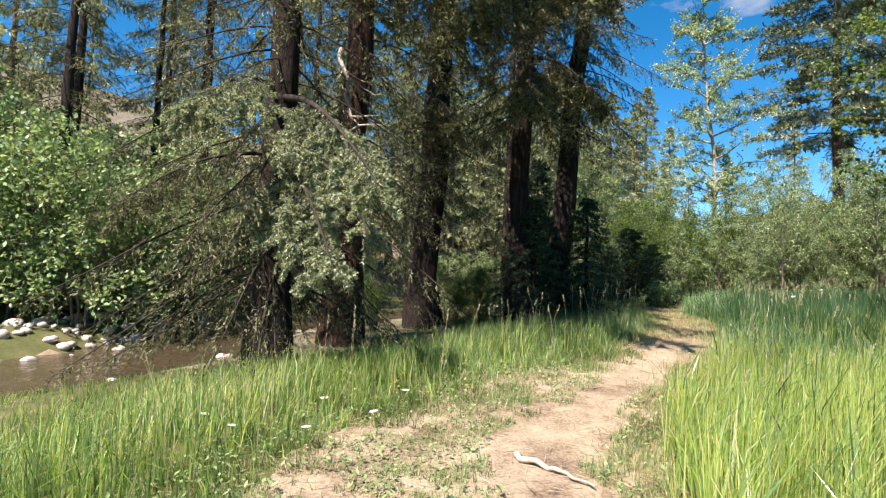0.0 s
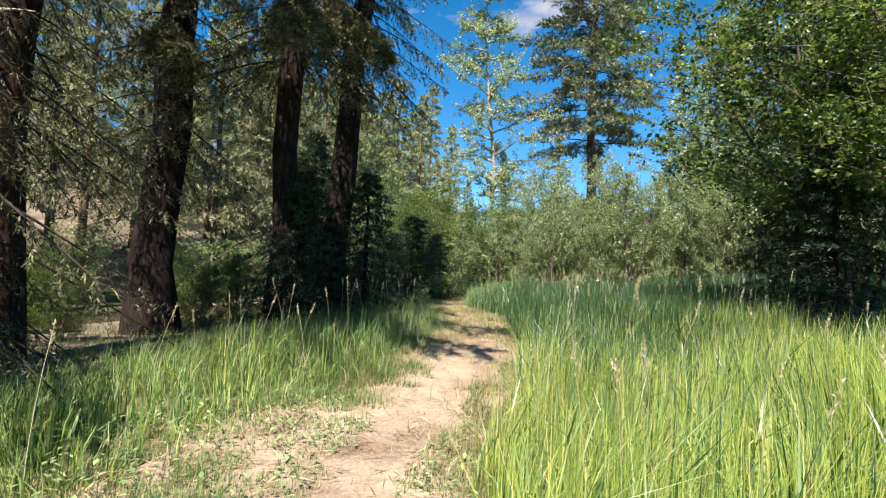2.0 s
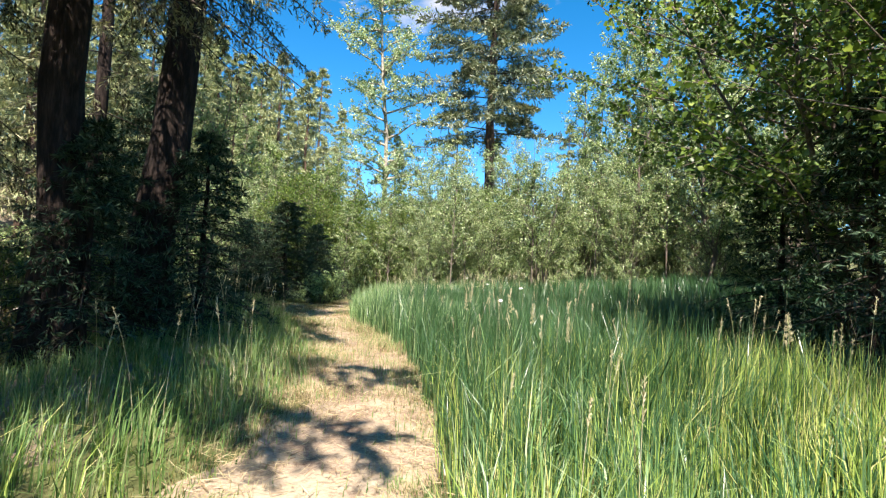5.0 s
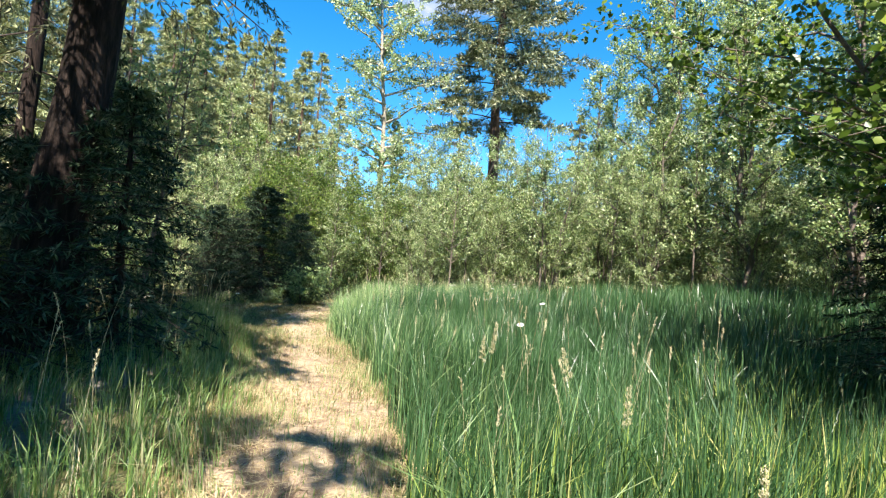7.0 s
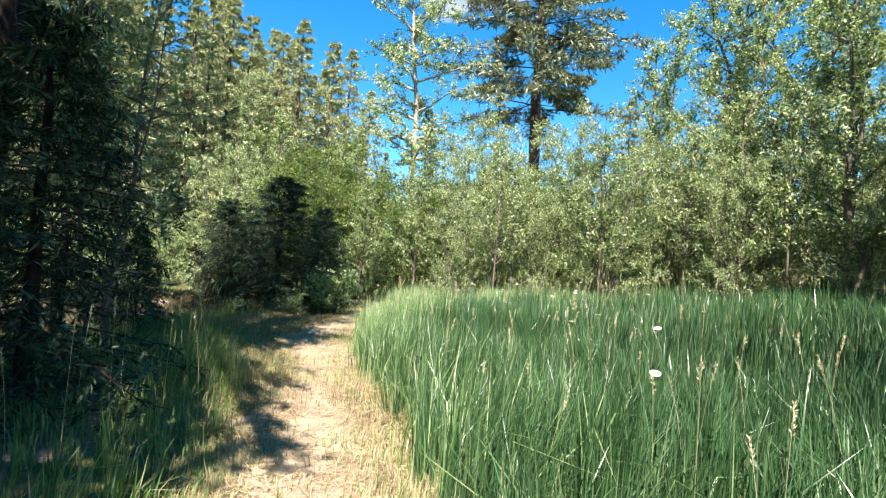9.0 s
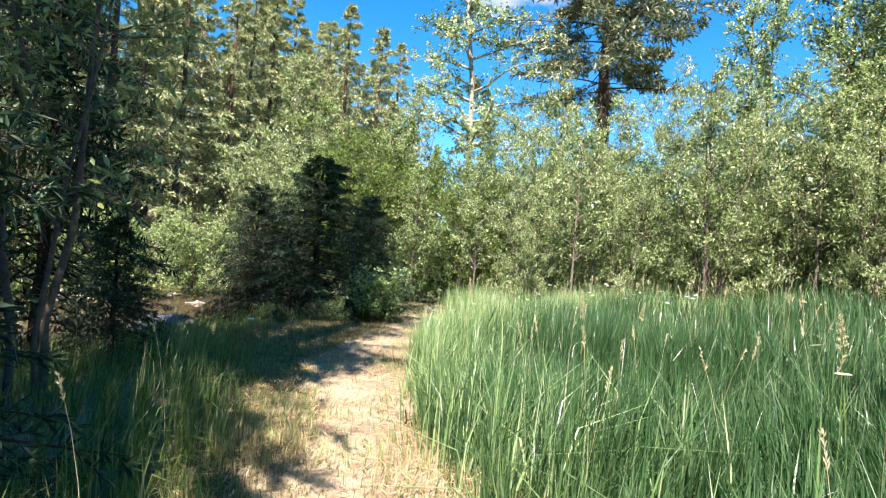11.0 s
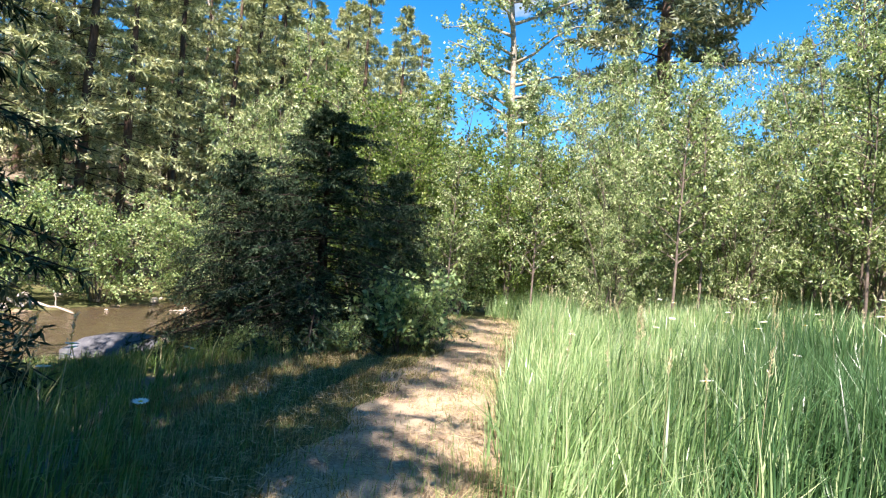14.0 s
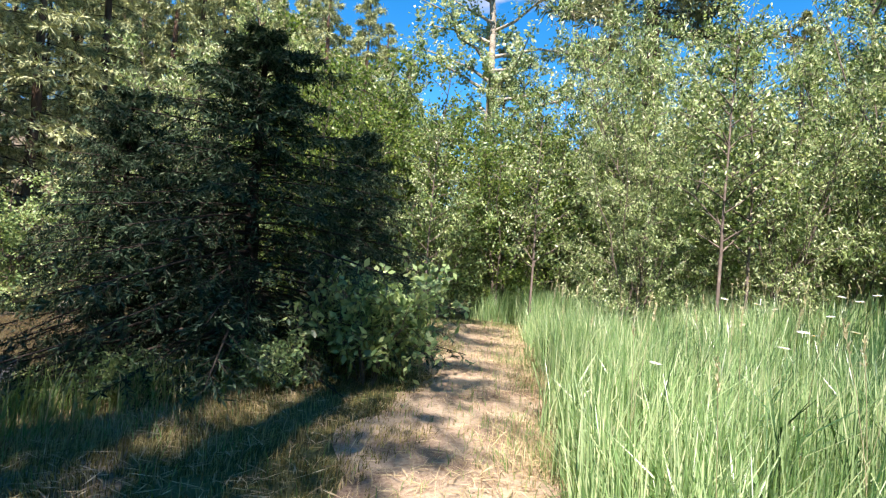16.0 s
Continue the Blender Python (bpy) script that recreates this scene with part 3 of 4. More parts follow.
def bough(tree, start, tip, spread, label, droop=0.5, twigs=46, sprigs=22, arch=0.3, needles=None, thick=1.0, shoots=7, needle=0.09):
    """One long drooping bough of a fir, from its trunk to a tip in the open, as a part of the tree."""
    back = np.array(tree.matrix_basis.inverted())
    a, b = np.array(start, float), np.array(tip, float)
    w = np.linspace(0, 1, 8)
    cur = a + (b - a) * w[:, None]
    cur[:, 2] += arch * np.sin(np.pi * w)
    ln = np.linalg.norm(b - a)
    tw = np.sort(rng.uniform(0.25, 1.0, twigs))
    tb = np.stack([np.interp(tw, w, cur[:, i]) for i in range(3)], 1)
    along = unit((b - a) * np.array([1, 1, 0.0]))
    cross = np.array([along[1], -along[0], 0])
    sgn = np.where(np.arange(twigs) % 2, 1.0, -1.0)[:, None]
    td = unit(cross * sgn * rng.uniform(0.4, 1.1, (twigs, 1)) + along * rng.uniform(0.2, 0.9, (twigs, 1)) + np.array([0, 0, -1.0]) * droop * rng.uniform(0.4, 1.6, (twigs, 1)))
    tl = spread * (1.25 - tw) * rng.uniform(0.6, 1.2, twigs)
    w3 = np.linspace(0, 1, 5)
    tc = tb[:, None] + td[:, None] * (tl[:, None] * w3)[..., None]
    tc[..., 2] -= droop * 0.5 * tl[:, None] * w3**2
    # side shoots of each twig
    q = shoots
    sw = rng.uniform(0.15, 1.0, (twigs, q))
    sb = tc[:, 0][:, None] + (tc[:, -1] - tc[:, 0])[:, None] * sw[..., None]
    sd = unit(td[:, None] + rng.normal(0, 0.6, (twigs, q, 3)) + np.array([0, 0, -0.5 * droop]))
    sl = 0.34 * tl[:, None] * rng.uniform(0.5, 1.2, (twigs, q))
    sc = (sb[:, :, None] + sd[:, :, None] * (sl[..., None] * np.linspace(0, 1, 3))[..., None]).reshape(-1, 3, 3)
    pile = Pile().add(*tubes(cur[None], (0.012 * ln * (1.1 - w))[None], 6)).add(*tubes(tc, 0.008 * (1.1 - w3)[None] * np.ones((twigs, 1)), 4)).add(*tubes(sc, np.full((len(sc), 3), 0.003), 3))
    nb = np.concatenate([tc[:, ::2].reshape(-1, 3, 3), sc])
    u = rng.uniform(0, 1.05, (len(nb), sprigs))
    base = (nb[:, 0][:, None] + (nb[:, -1] - nb[:, 0])[:, None] * u[..., None]).reshape(-1, 3)
    nd = np.repeat(unit(nb[:, -1] - nb[:, 0]), sprigs, 0)
    dd = unit(nd * 0.6 + rng.normal(0, 0.5, nd.shape))
    sides = unit(np.cross(dd, rng.normal(0, 1, dd.shape) + np.array([0, 0, 1.2])))
    v, f = diamonds(base, dd, sides, needle * rng.uniform(0.67, 1.33, len(base)), rng.uniform(0.009, 0.016, len(base)) * thick, 0.2)

    def local(p):
        return p @ back[:3, :3].T + back[:3, 3]

    limb = link_mesh("bough", local(np.concatenate(pile.v)), np.concatenate(pile.q), M_LIMB, tree, label)
    tagged(link_mesh("needle_spray", local(v), f, needles or M_FIR, limb), kind="stuff")


old = [o for o in scene.objects if o.name.startswith("fir_tree")]
creek_fir, red_fir, leaning_fir, straight_fir, path_fir = old[:5]
# these boughs take the needle colour that has sunlight in it
bough(creek_fir, (-3.0, 9.4, 4.6), (-0.75, 5.3, 2.35), 1.15, "drooping bough with sunlight put into its needle colour", 0.75, 40, 64, needles=M_BOUGH, thick=1.25, shoots=9, needle=0.055)
bough(creek_fir, (-3.0, 9.4, 3.0), (-1.75, 6.6, 1.25), 0.8, "drooping bough close to the grass, sunlight put into its colour", 0.75, 36, 64, needles=M_BOUGH, thick=1.25, shoots=9, needle=0.055)
bough(creek_fir, (-3.0, 9.4, 3.8), (-0.9, 6.3, 1.9), 0.8, "drooping bough with sunlight put into its needle colour", 0.75, 36, 64, needles=M_BOUGH, thick=1.25, shoots=9, needle=0.055)
bough(creek_fir, (-3.0, 9.4, 3.4), (-1.3, 5.8, 1.5), 0.9, "drooping bough close to the grass, sunlight put into its colour", 0.75, 40, 64, needles=M_BOUGH, thick=1.25, shoots=9, needle=0.055)
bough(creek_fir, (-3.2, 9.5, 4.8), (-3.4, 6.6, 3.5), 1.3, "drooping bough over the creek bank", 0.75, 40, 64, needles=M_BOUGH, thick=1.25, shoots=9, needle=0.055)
bough(creek_fir, (-3.3, 9.6, 3.6), (-5.0, 7.6, 2.2), 1.1, "drooping bough over the creek", 0.8, 44)
# boughs above the view, added to cast shade on the grass and path
bough(creek_fir, (-2.9, 9.3, 6.6), (0.1, 6.2, 5.4), 1.6, "unseen high bough added to shade the grass", 0.6, 70, thick=2.0)
bough(creek_fir, (-2.9, 9.3, 7.8), (0.8, 7.4, 6.4), 1.6, "unseen high bough added to shade the grass", 0.6, 70, thick=2.0)
bough(creek_fir, (-2.9, 9.3, 9.6), (1.5, 5.0, 7.6), 1.9, "unseen high bough added to shade the path", 0.5, 80, 20, thick=2.0)
bough(creek_fir, (-2.9, 9.4, 10.4), (2.3, 6.4, 8.8), 1.9, "unseen high bough added to shade the path", 0.5, 80, 20, thick=2.0)
bough(straight_fir, (2.5, 15.2, 8.0), (3.4, 11.6, 5.6), 1.1, "long bough hanging over the path", 1.2, 60, 34, thick=1.9)
bough(straight_fir, (2.3, 14.3, 7.4), (1.6, 10.4, 5.0), 1.0, "long hanging bough", 1.1, 50, 34, thick=1.9)
bough(leaning_fir, (-0.6, 16.1, 6.8), (0.2, 11.6, 4.9), 1.0, "long hanging bough", 1.1, 50, 34, thick=1.9)
# more added boughs out of view, placed as shade casters for bank and path
bough(path_fir, (4.0, 16.4, 11.0), (3.6, 13.8, 9.4), 1.7, "unseen high bough added to shade the bank", 0.5, 70, 20, thick=2.4)
bough(path_fir, (4.0, 16.5, 11.4), (2.6, 17.6, 9.9), 1.7, "unseen high bough added to shade the bank", 0.5, 70, 20, thick=2.4)
bough(straight_fir, (2.4, 15.4, 12.4), (2.0, 12.8, 10.8), 1.8, "unseen high bough added to shade the bank", 0.5, 70, 20, thick=2.4)
bough(straight_fir, (2.4, 15.4, 13.2), (0.7, 15.8, 11.8), 1.8, "unseen high bough added to shade the bank", 0.5, 70, 20, thick=2.4)
bough(creek_fir, (-2.9, 9.3, 12.0), (1.4, 8.6, 9.8), 2.0, "unseen high bough added to shade the bank", 0.5, 70, 26, thick=2.6)
bough(creek_fir, (-2.9, 9.5, 13.0), (0.6, 10.6, 10.6), 2.0, "unseen high bough added to shade the bank", 0.5, 70, 26, thick=2.6)
bough(creek_fir, (-2.9, 9.2, 11.2), (0.0, 6.6, 9.2), 1.9, "unseen high bough added to shade the bank", 0.5, 70, 26, thick=2.6)
bough(leaning_fir, (-0.5, 15.8, 8.8), (2.2, 9.5, 7.1), 1.7, "unseen long bough added to shade the path", 0.6, 70, thick=2.0)
bough(leaning_fir, (-0.5, 15.9, 8.0), (0.8, 9.0, 6.6), 1.6, "unseen long bough added for its shade", 0.6, 70, thick=2.0)
bough(straight_fir, (2.6, 14.9, 9.2), (3.1, 9.9, 7.4), 1.7, "unseen long bough added to shade the path", 0.6, 70, thick=2.0)

# young spruces
SPRUCE = put(conifer("spruce_tree", 4.4, 2.25, "young bushy blue-green spruce beside the path", "spruce tree", M_BARK, M_SPRUCE, 0.09, 0.03, 165, 15, 28, 0.24, 0.42, 0.08, 0.0175, 0.62, 0.3, 0.0, ragged=0.35, low=1.2, min_reach=0.12), 9.0, 25.2, 0, 0.86, wide=1.0)
repeat(SPRUCE, [(7.75, 25.9, 80, 0.88, (0, 0), 0.05, 0.58), (10.75, 26.6, 120, 0.84, (0, 0), 0.05, 0.55), (8.6, 26.8, 220, 0.8, (0, 0), 0.05, 0.55)])
SPRUCELET = put(conifer("spruce_tree", 4.3, 1.9, "young dark spruce in the shade of the firs", "spruce tree", M_BARK, M_SPRUCE, 0.08, 0.03, 84, 11, 15, 0.25, 0.4, 0.14, 0.024, 0.7, 0.15), 4.2, 23.0, 60)
repeat(SPRUCELET, [(2.7, 15.2, 200, 0.85), (4.4, 15.9, 100, 0.85), (3.2, 18.4, 30, 0.8), (9.9, 7.9, 30, 0.8), (11.4, 9.5, 80, 0.7), (5.4, 20.4, 10, 0.45)])
put(SPRUCELET, 4.2, 23.0, 60, 1.6, wide=1.2)

# leafy trees and thickets
ALDER = put(broadleaf("alder_tree", 7.8, 3.6, "many-stemmed alder with fresh green leaves at the meadow edge", "alder tree", stems=9, splay=0.6, limbs=17, twigs=10, per_twig=22, leaf=0.078, slim=0.72, first=0.2), 11.0, 8.3, 0, 1.05, wide=1.2)
repeat(ALDER, [(9.6, 5.3, 70, 0.9)])
WILLOW = put(broadleaf("willow_bush", 5.2, 1.7, "tall grey-green willow bush at the far meadow edge", "willow bush", leaves=M_WILLOW, stems=10, r0=0.03, splay=0.6, limbs=10, twigs=8, per_twig=32, leaf=0.092, slim=0.27, first=0.03, twig_len=0.38, up=0.6), 16.7, 26.4, 0, 1.12, wide=0.95)
repeat(WILLOW, [(15.3, 25.6, 200, 0.62), (18.0, 24.6, 80, 0.8), (19.6, 23, 150, 1.15), (18.6, 28.2, 10, 1.35), (21.6, 25.2, 100, 1.15), (21.4, 19.6, 60, 0.9), (22.6, 16.6, 170, 0.85), (9.4, 33.2, 40, 1.2), (20.4, 13.4, 250, 0.85), (24.5, 11, 20, 1.05), (18.8, 8.6, 110, 1.2), (25.5, 22.5, 30, 0.8), (28.5, 17.5, 140, 1.3), (23.1, 23, 250, 1.1), (26.8, 26.6, 190, 1), (25.2, 20.6, 70, 1.4), (28.1, 25.2, 160, 1), (24.7, 14.6, 60, 1.35), (23.9, 20.4, 10, 0.8)])
THICKET = put(broadleaf("alder_bush", 5.0, 1.7, "deep green alder bush where the path bends", "alder bush", leaves=M_ALDER, stems=9, r0=0.035, splay=0.5, limbs=10, twigs=8, per_twig=28, leaf=0.077, slim=0.6, first=0.04, twig_len=0.55, up=0.7), 13.2, 31.4, 0, 1.05)
repeat(THICKET, [(11.4, 31.2, 200, 1.0), (15.4, 29.8, 290, 0.8), (14.6, 33.0, 80, 1.3), (12.2, 33.6, 150, 1.4), (17.4, 30.2, 40, 1.05), (21.0, 27.6, 250, 1.1)])
SAPLING = put(broadleaf("young_cottonwood", 5.2, 1.15, "slender young cottonwood with a thin dark stem at the meadow edge", "young tree", leaves=M_WILLOW, stems=1, r0=0.045, limbs=26, twigs=6, per_twig=20, leaf=0.085, slim=0.45, first=0.22, twig_len=0.4, up=0.9, lean=(0.03, 0)), 15.75, 24.3, 0)
repeat(SAPLING, [(16.6, 24.3, 100, 0.95), (18.7, 22.5, 200, 1.05), (20.6, 20.8, 300, 1.1), (14.3, 27.0, 50, 0.85), (21.9, 18.2, 150, 1.2), (13.0, 28.9, 20, 0.8)])
repeat(THICKET, [(0.6, 17.4, 20, 0.36), (-1.9, 15.6, 90, 0.3), (1.5, 18.6, 160, 0.42), (-3.0, 17.0, 220, 0.36), (3.1, 19.8, 300, 0.4), (-0.5, 19.6, 50, 0.42), (-4.2, 13.6, 130, 0.3)], "dark leafy undergrowth in the shade of the firs")
SHRUB = put(broadleaf("creek_shrub", 3.4, 1.4, "fresh green leafy shrub on the creek bank", "shrub", leaves=M_SHRUB, stems=8, r0=0.025, splay=0.7, limbs=9, twigs=7, per_twig=18, leaf=0.09, slim=0.58, first=0.03, twig_len=0.5, up=0.5), 4.6, 35.6, 0)
repeat(SHRUB, [(2.2, 34.4, 60, 1.0), (-0.4, 32.4, 200, 1.0), (7.0, 37.6, 300, 1.0), (-11.5, 17.5, 10, 1.05), (-13.5, 14.0, 100, 1.0), (-9.8, 20.4, 210, 0.9), (-14.5, 9.5, 150, 1.1), (-8.2, 25.6, 30, 1.1), (-4.6, 29.5, 120, 1.0), (-9.6, 14.6, 10, 1.6), (-11.6, 14.4, 80, 1.7), (-8.9, 17.6, 150, 1.5), (-10.6, 19.0, 220, 1.7), (-13.4, 16.6, 290, 1.8), (-12.2, 21.6, 20, 1.8), (-15.6, 11.8, 60, 1.7), (-17, 15.5, 110, 1.8), (-8.7, 22.6, 160, 1.6), (-13.6, 11.4, 200, 1.4), (-20, 12, 240, 1.9), (-16, 21, 280, 1.9)])
repeat(SHRUB, [(17, 33, 0, 1.5), (20, 31.6, 50, 1.5), (23, 29.6, 100, 1.5), (25.6, 28.8, 150, 1.4), (28.4, 22.4, 200, 1.5), (27.6, 27.6, 250, 1.6), (30, 19, 300, 1.5), (22.6, 33.2, 30, 1.7), (26.4, 16.6, 80, 1.4), (30.4, 25, 130, 1.6), (14, 33.8, 180, 1.4), (12, 36, 230, 1.5), (13.7, 29.8, 40, 0.85), (15.8, 33.8, 200, 1.2), (17.3, 30.4, 90, 1.0), (24.4, 25.8, 10, 1.2), (19.4, 29.6, 60, 1.2)], "dense green shrub behind the willow thicket")
LOW_SHRUB = put(broadleaf("leafy_shrub", 1.35, 0.7, "low broad-leaved shrub at the foot of the spruce", "shrub", leaves=M_SHRUB, stems=8, r0=0.012, splay=0.9, limbs=7, twigs=5, per_twig=8, leaf=0.115, slim=0.55, first=0.1, twig_len=0.3), 10.05, 24.15, 0, 0.85)
repeat(LOW_SHRUB, [(7.9, 24.5, 130, 0.42), (9.1, 24.1, 270, 0.45), (10.4, 24.5, 310, 0.7)])
put(broadleaf("aspen_tree", 22, 5.0, "tall pale-barked aspen with sparse fluttering leaves", "aspen tree", M_BARK_PALE, M_ASPEN, stems=1, r0=0.24, splay=0, limbs=60, twigs=12, per_twig=36, leaf=0.13, slim=0.8, first=0.2, up=0.5, twig_len=0.9, lean=(-0.06, 0)), 18.9, 36.0, 0)
put(broadleaf("willow_tree", 6.0, 1.4, "slender leafy willow under the firs with hanging leaves", "willow tree", leaves=M_SHRUB, stems=3, r0=0.04, splay=0.2, limbs=14, twigs=6, per_twig=9, leaf=0.12, slim=0.3, first=0.35, twig_len=0.5, droop=0.3), 4.9, 18.7, 0)
COTTON = put(broadleaf("cottonwood_tree", 14.5, 2.6, "slender grey-green cottonwood above the thicket", "cottonwood tree", M_BARK_ALDER, M_WILLOW, stems=2, r0=0.13, splay=0.12, limbs=32, twigs=8, per_twig=36, leaf=0.125, slim=0.55, first=0.05, up=1.0, twig_len=0.8), 29, 28, 0)
repeat(COTTON, [(26.0, 20.0, 90, 0.95), (24.5, 14.0, 200, 1.0), (21.5, 9.5, 30, 0.9), (33.5, 22, 130, 1.15), (25.5, 10.5, 300, 1.1), (24.6, 31.5, 210, 0.58), (14.6, 35.0, 20, 0.6), (35.5, 33.0, 80, 0.8), (11.6, 39.5, 170, 0.8), (26.5, 23.0, 50, 1.15), (22.2, 16.8, 10, 0.85), (19.6, 12.6, 140, 0.8), (23.0, 20.6, 250, 0.72), (17.6, 33.0, 330, 0.5)])
put(conifer("pine_tree", 30, 6.2, "big pine with golden-green needle tufts and a dark forked trunk", "pine tree", M_BARK_PINE, M_PINE, 0.45, 0.34, 150, 17, 25, 0.14, 0.25, 0.40, 0.078, 0.35, -0.05, 0.2, (0, 0), 0.35), 27.5, 36.5, 0)

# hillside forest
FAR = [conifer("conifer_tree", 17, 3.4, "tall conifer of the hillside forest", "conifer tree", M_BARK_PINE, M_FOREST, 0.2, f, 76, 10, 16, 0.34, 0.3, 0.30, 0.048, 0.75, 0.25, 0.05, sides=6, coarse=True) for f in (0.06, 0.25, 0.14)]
spots = [[], [], []]
tries = np.random.default_rng(3)
taken = []
while len(taken) < 66:
    near = len(taken) < 50
    r = 27 + 68 * tries.uniform(0, 1) ** 1.3 if near else tries.uniform(17, 60)
    a = radians(tries.uniform(-28, 19) if near else tries.uniform(-75, -5))
    x, y = (6 + r * math.sin(a), 13 + r * math.cos(a)) if near else (r * math.sin(a), 3 + r * math.cos(a))
    c = float(to_line(np.array([x]), np.array([y]), CREEK_LINE)[0])
    if c > -6.5 or min((math.hypot(x - p, y - q) for p, q in taken), default=9) < 2.2 + r * 0.012:
        continue
    taken.append((x, y))
    spots[len(taken) % 3].append((x, y, tries.uniform(0, 360), tries.uniform(0.6, 1.2)))
for t, s in zip(FAR, spots):
    t.matrix_basis = place(t, *s[0])
    repeat(t, s[1:])
# tall conifers above the spruce
repeat(FAR[0], [(-1.7, 51.9, 40, 0.89), (2.5, 72.5, 230, 1.24), (10.7, 68.5, 40, 1.39), (14.5, 56.8, 335, 1.22), (19.7, 58.6, 75, 1.20), (44.1, 113.7, 145, 2.81)])
repeat(FAR[1], [(-1.6, 64.1, 110, 1.07), (5.5, 60.6, 290, 1.11), (10.8, 52.4, 80, 1.16), (21.3, 81.0, 5, 1.73), (26.4, 75.4, 280, 1.53), (35.3, 81.7, 185, 1.63)])
repeat(FAR[2], [(2.2, 48.5, 170, 0.96), (7.5, 50.6, 350, 1.12), (15.7, 73.9, 120, 1.60), (21.1, 68.6, 230, 1.61), (24.0, 63.5, 125, 1.16), (34.0, 72.4, 40, 1.34)])
# the crest of the hillside forest
for i, (px, py, top) in enumerate(((6.9, 55.8, 20.0), (9.8, 60, 23.0), (12.8, 56, 21.0), (14.9, 58, 20.0), (17.6, 63, 21.5), (11.5, 66, 25.5), (13.7, 52, 18.5), (16.2, 66.5, 23.5), (19, 67, 22.5), (22.4, 61.3, 20.0), (3.6, 57, 22.0), (8.3, 47, 17.5), (5.0, 66, 27.0), (12.0, 60, 26.5), (14.6, 63, 27.5), (17.0, 59, 24.0), (19.4, 64, 25.0), (9.0, 56, 23.5), (8.3, 44.0, 18.1), (10.8, 47.7, 19.8), (13.9, 51.1, 21.0), (16.8, 52.5, 22.9), (20.5, 55.5, 22.2), (23.0, 54.5, 20.1))):
    repeat(FAR[i % 3], [(px, py, i * 77, (top - h1(px, py)) / 17)])
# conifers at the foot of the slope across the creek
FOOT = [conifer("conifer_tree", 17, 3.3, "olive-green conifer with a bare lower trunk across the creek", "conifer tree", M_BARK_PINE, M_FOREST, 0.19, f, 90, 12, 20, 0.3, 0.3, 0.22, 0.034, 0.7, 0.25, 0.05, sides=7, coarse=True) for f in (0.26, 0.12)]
foot_spots = ((-4.5, 30.5, 17.5), (-1.8, 33.6, 18.0), (0.8, 36.4, 18.5), (3.2, 39.8, 18.0), (-6.5, 34, 20.0), (-3.5, 38.4, 20.5), (6.0, 43, 17.5), (9.4, 45.5, 16.5), (1.5, 43.0, 20.0), (12.0, 47.5, 17.0), (4.5, 47.5, 20.0), (-8.5, 31, 20.0))
for i, (px, py, top) in enumerate(foot_spots):
    spot = (px, py, i * 77, (top - h1(px, py)) / 17)
    if i < 2:
        put(FOOT[i], *spot)
    else:
        repeat(FOOT[i % 2], [spot])
# woods closing the valley to the right and behind
repeat(FAR[0], [(20.0, 37.0, 10, 0.62), (23.5, 35.0, 70, 0.70), (30.5, 31.5, 130, 0.70), (33.0, 26.5, 200, 0.65), (31.5, 20.5, 260, 0.65), (16.5, 41.0, 320, 0.70), (13.0, 41.5, 30, 0.75), (31.0, 14.5, 90, 0.60), (37.0, 29.0, 150, 0.80), (28.0, 12.0, 210, 0.60), (26.0, 6.5, 20, 0.60)])
repeat(FAR[0], [(46, 44, 0, 0.8), (52, 36, 50, 0.85), (58, 26, 90, 0.8), (50, 16, 130, 0.8), (44, 6, 170, 0.8), (41, 52, 20, 0.7), (-6, -16, 70, 1.0), (6, -20, 200, 0.9), (18, -16, 20, 0.9), (34, -8, 300, 0.9)])


# ---------------------------------------------------------------- grass
def scatter(n, x0, x1, y0, y1, keep):
    x, y = rng.uniform(x0, x1, n), rng.uniform(y0, y1, n)
    k = keep(x, y)
    return x[k], y[k]


def grass(name, x, y, tall, width, lean, material, label):
    n = len(x)
    if tall > 0.3:
        cell = 0.26
        ix, iy = np.floor(x / cell), np.floor(y / cell)
        jx, jy = np.sin(ix * 12.9898 + iy * 78.233) * 43758.5453, np.sin(ix * 39.346 + iy * 11.135) * 24634.634
        cx, cy = (ix + jx - np.floor(jx)) * cell, (iy + jy - np.floor(jy)) * cell
        pull = rng.uniform(0.0, 0.75, n)
        x, y = x + (cx - x) * pull, y + (cy - y) * pull
        tuft = 0.82 + 0.36 * (jx - np.floor(jx))
    else:
        tuft = 1.0
    base = np.stack([x, y, height(x, y) - 0.02], 1)
    patch = (0.84 + 0.24 * waves(x * 0.8 + 3, y * 0.8)) * tuft
    creekside = np.clip(to_line(x, y, CREEK_LINE) / 8.5 - 0.15, 0.2, 1) if name == "bank_grass" else 1.0
    if name == "bank_grass":
        e = -path_side(x, y) - left_half(y)
        creekside = creekside * np.clip(0.3 + 0.75 * e, 0.3, 1) * np.where(e > 0.8, np.interp(y, [8.5, 10.5, 17, 20], [1, 0.5, 0.5, 0.8]), 1)
    hgt = tall * patch * creekside * rng.uniform(0.55, 1.2, n)
    v, f = blades(base, hgt, np.clip(np.abs(rng.normal(0, lean, n)) * np.where(rng.uniform(0, 1, n) < 0.2, 2.4, 1.0), 0, 0.97), width * rng.uniform(0.6, 1.4, n))
    return tagged(link_mesh(name, v, f, material), label, "grass", kind="stuff")


def path_side(x, y):
    return to_line(x, y, PATH_LINE)


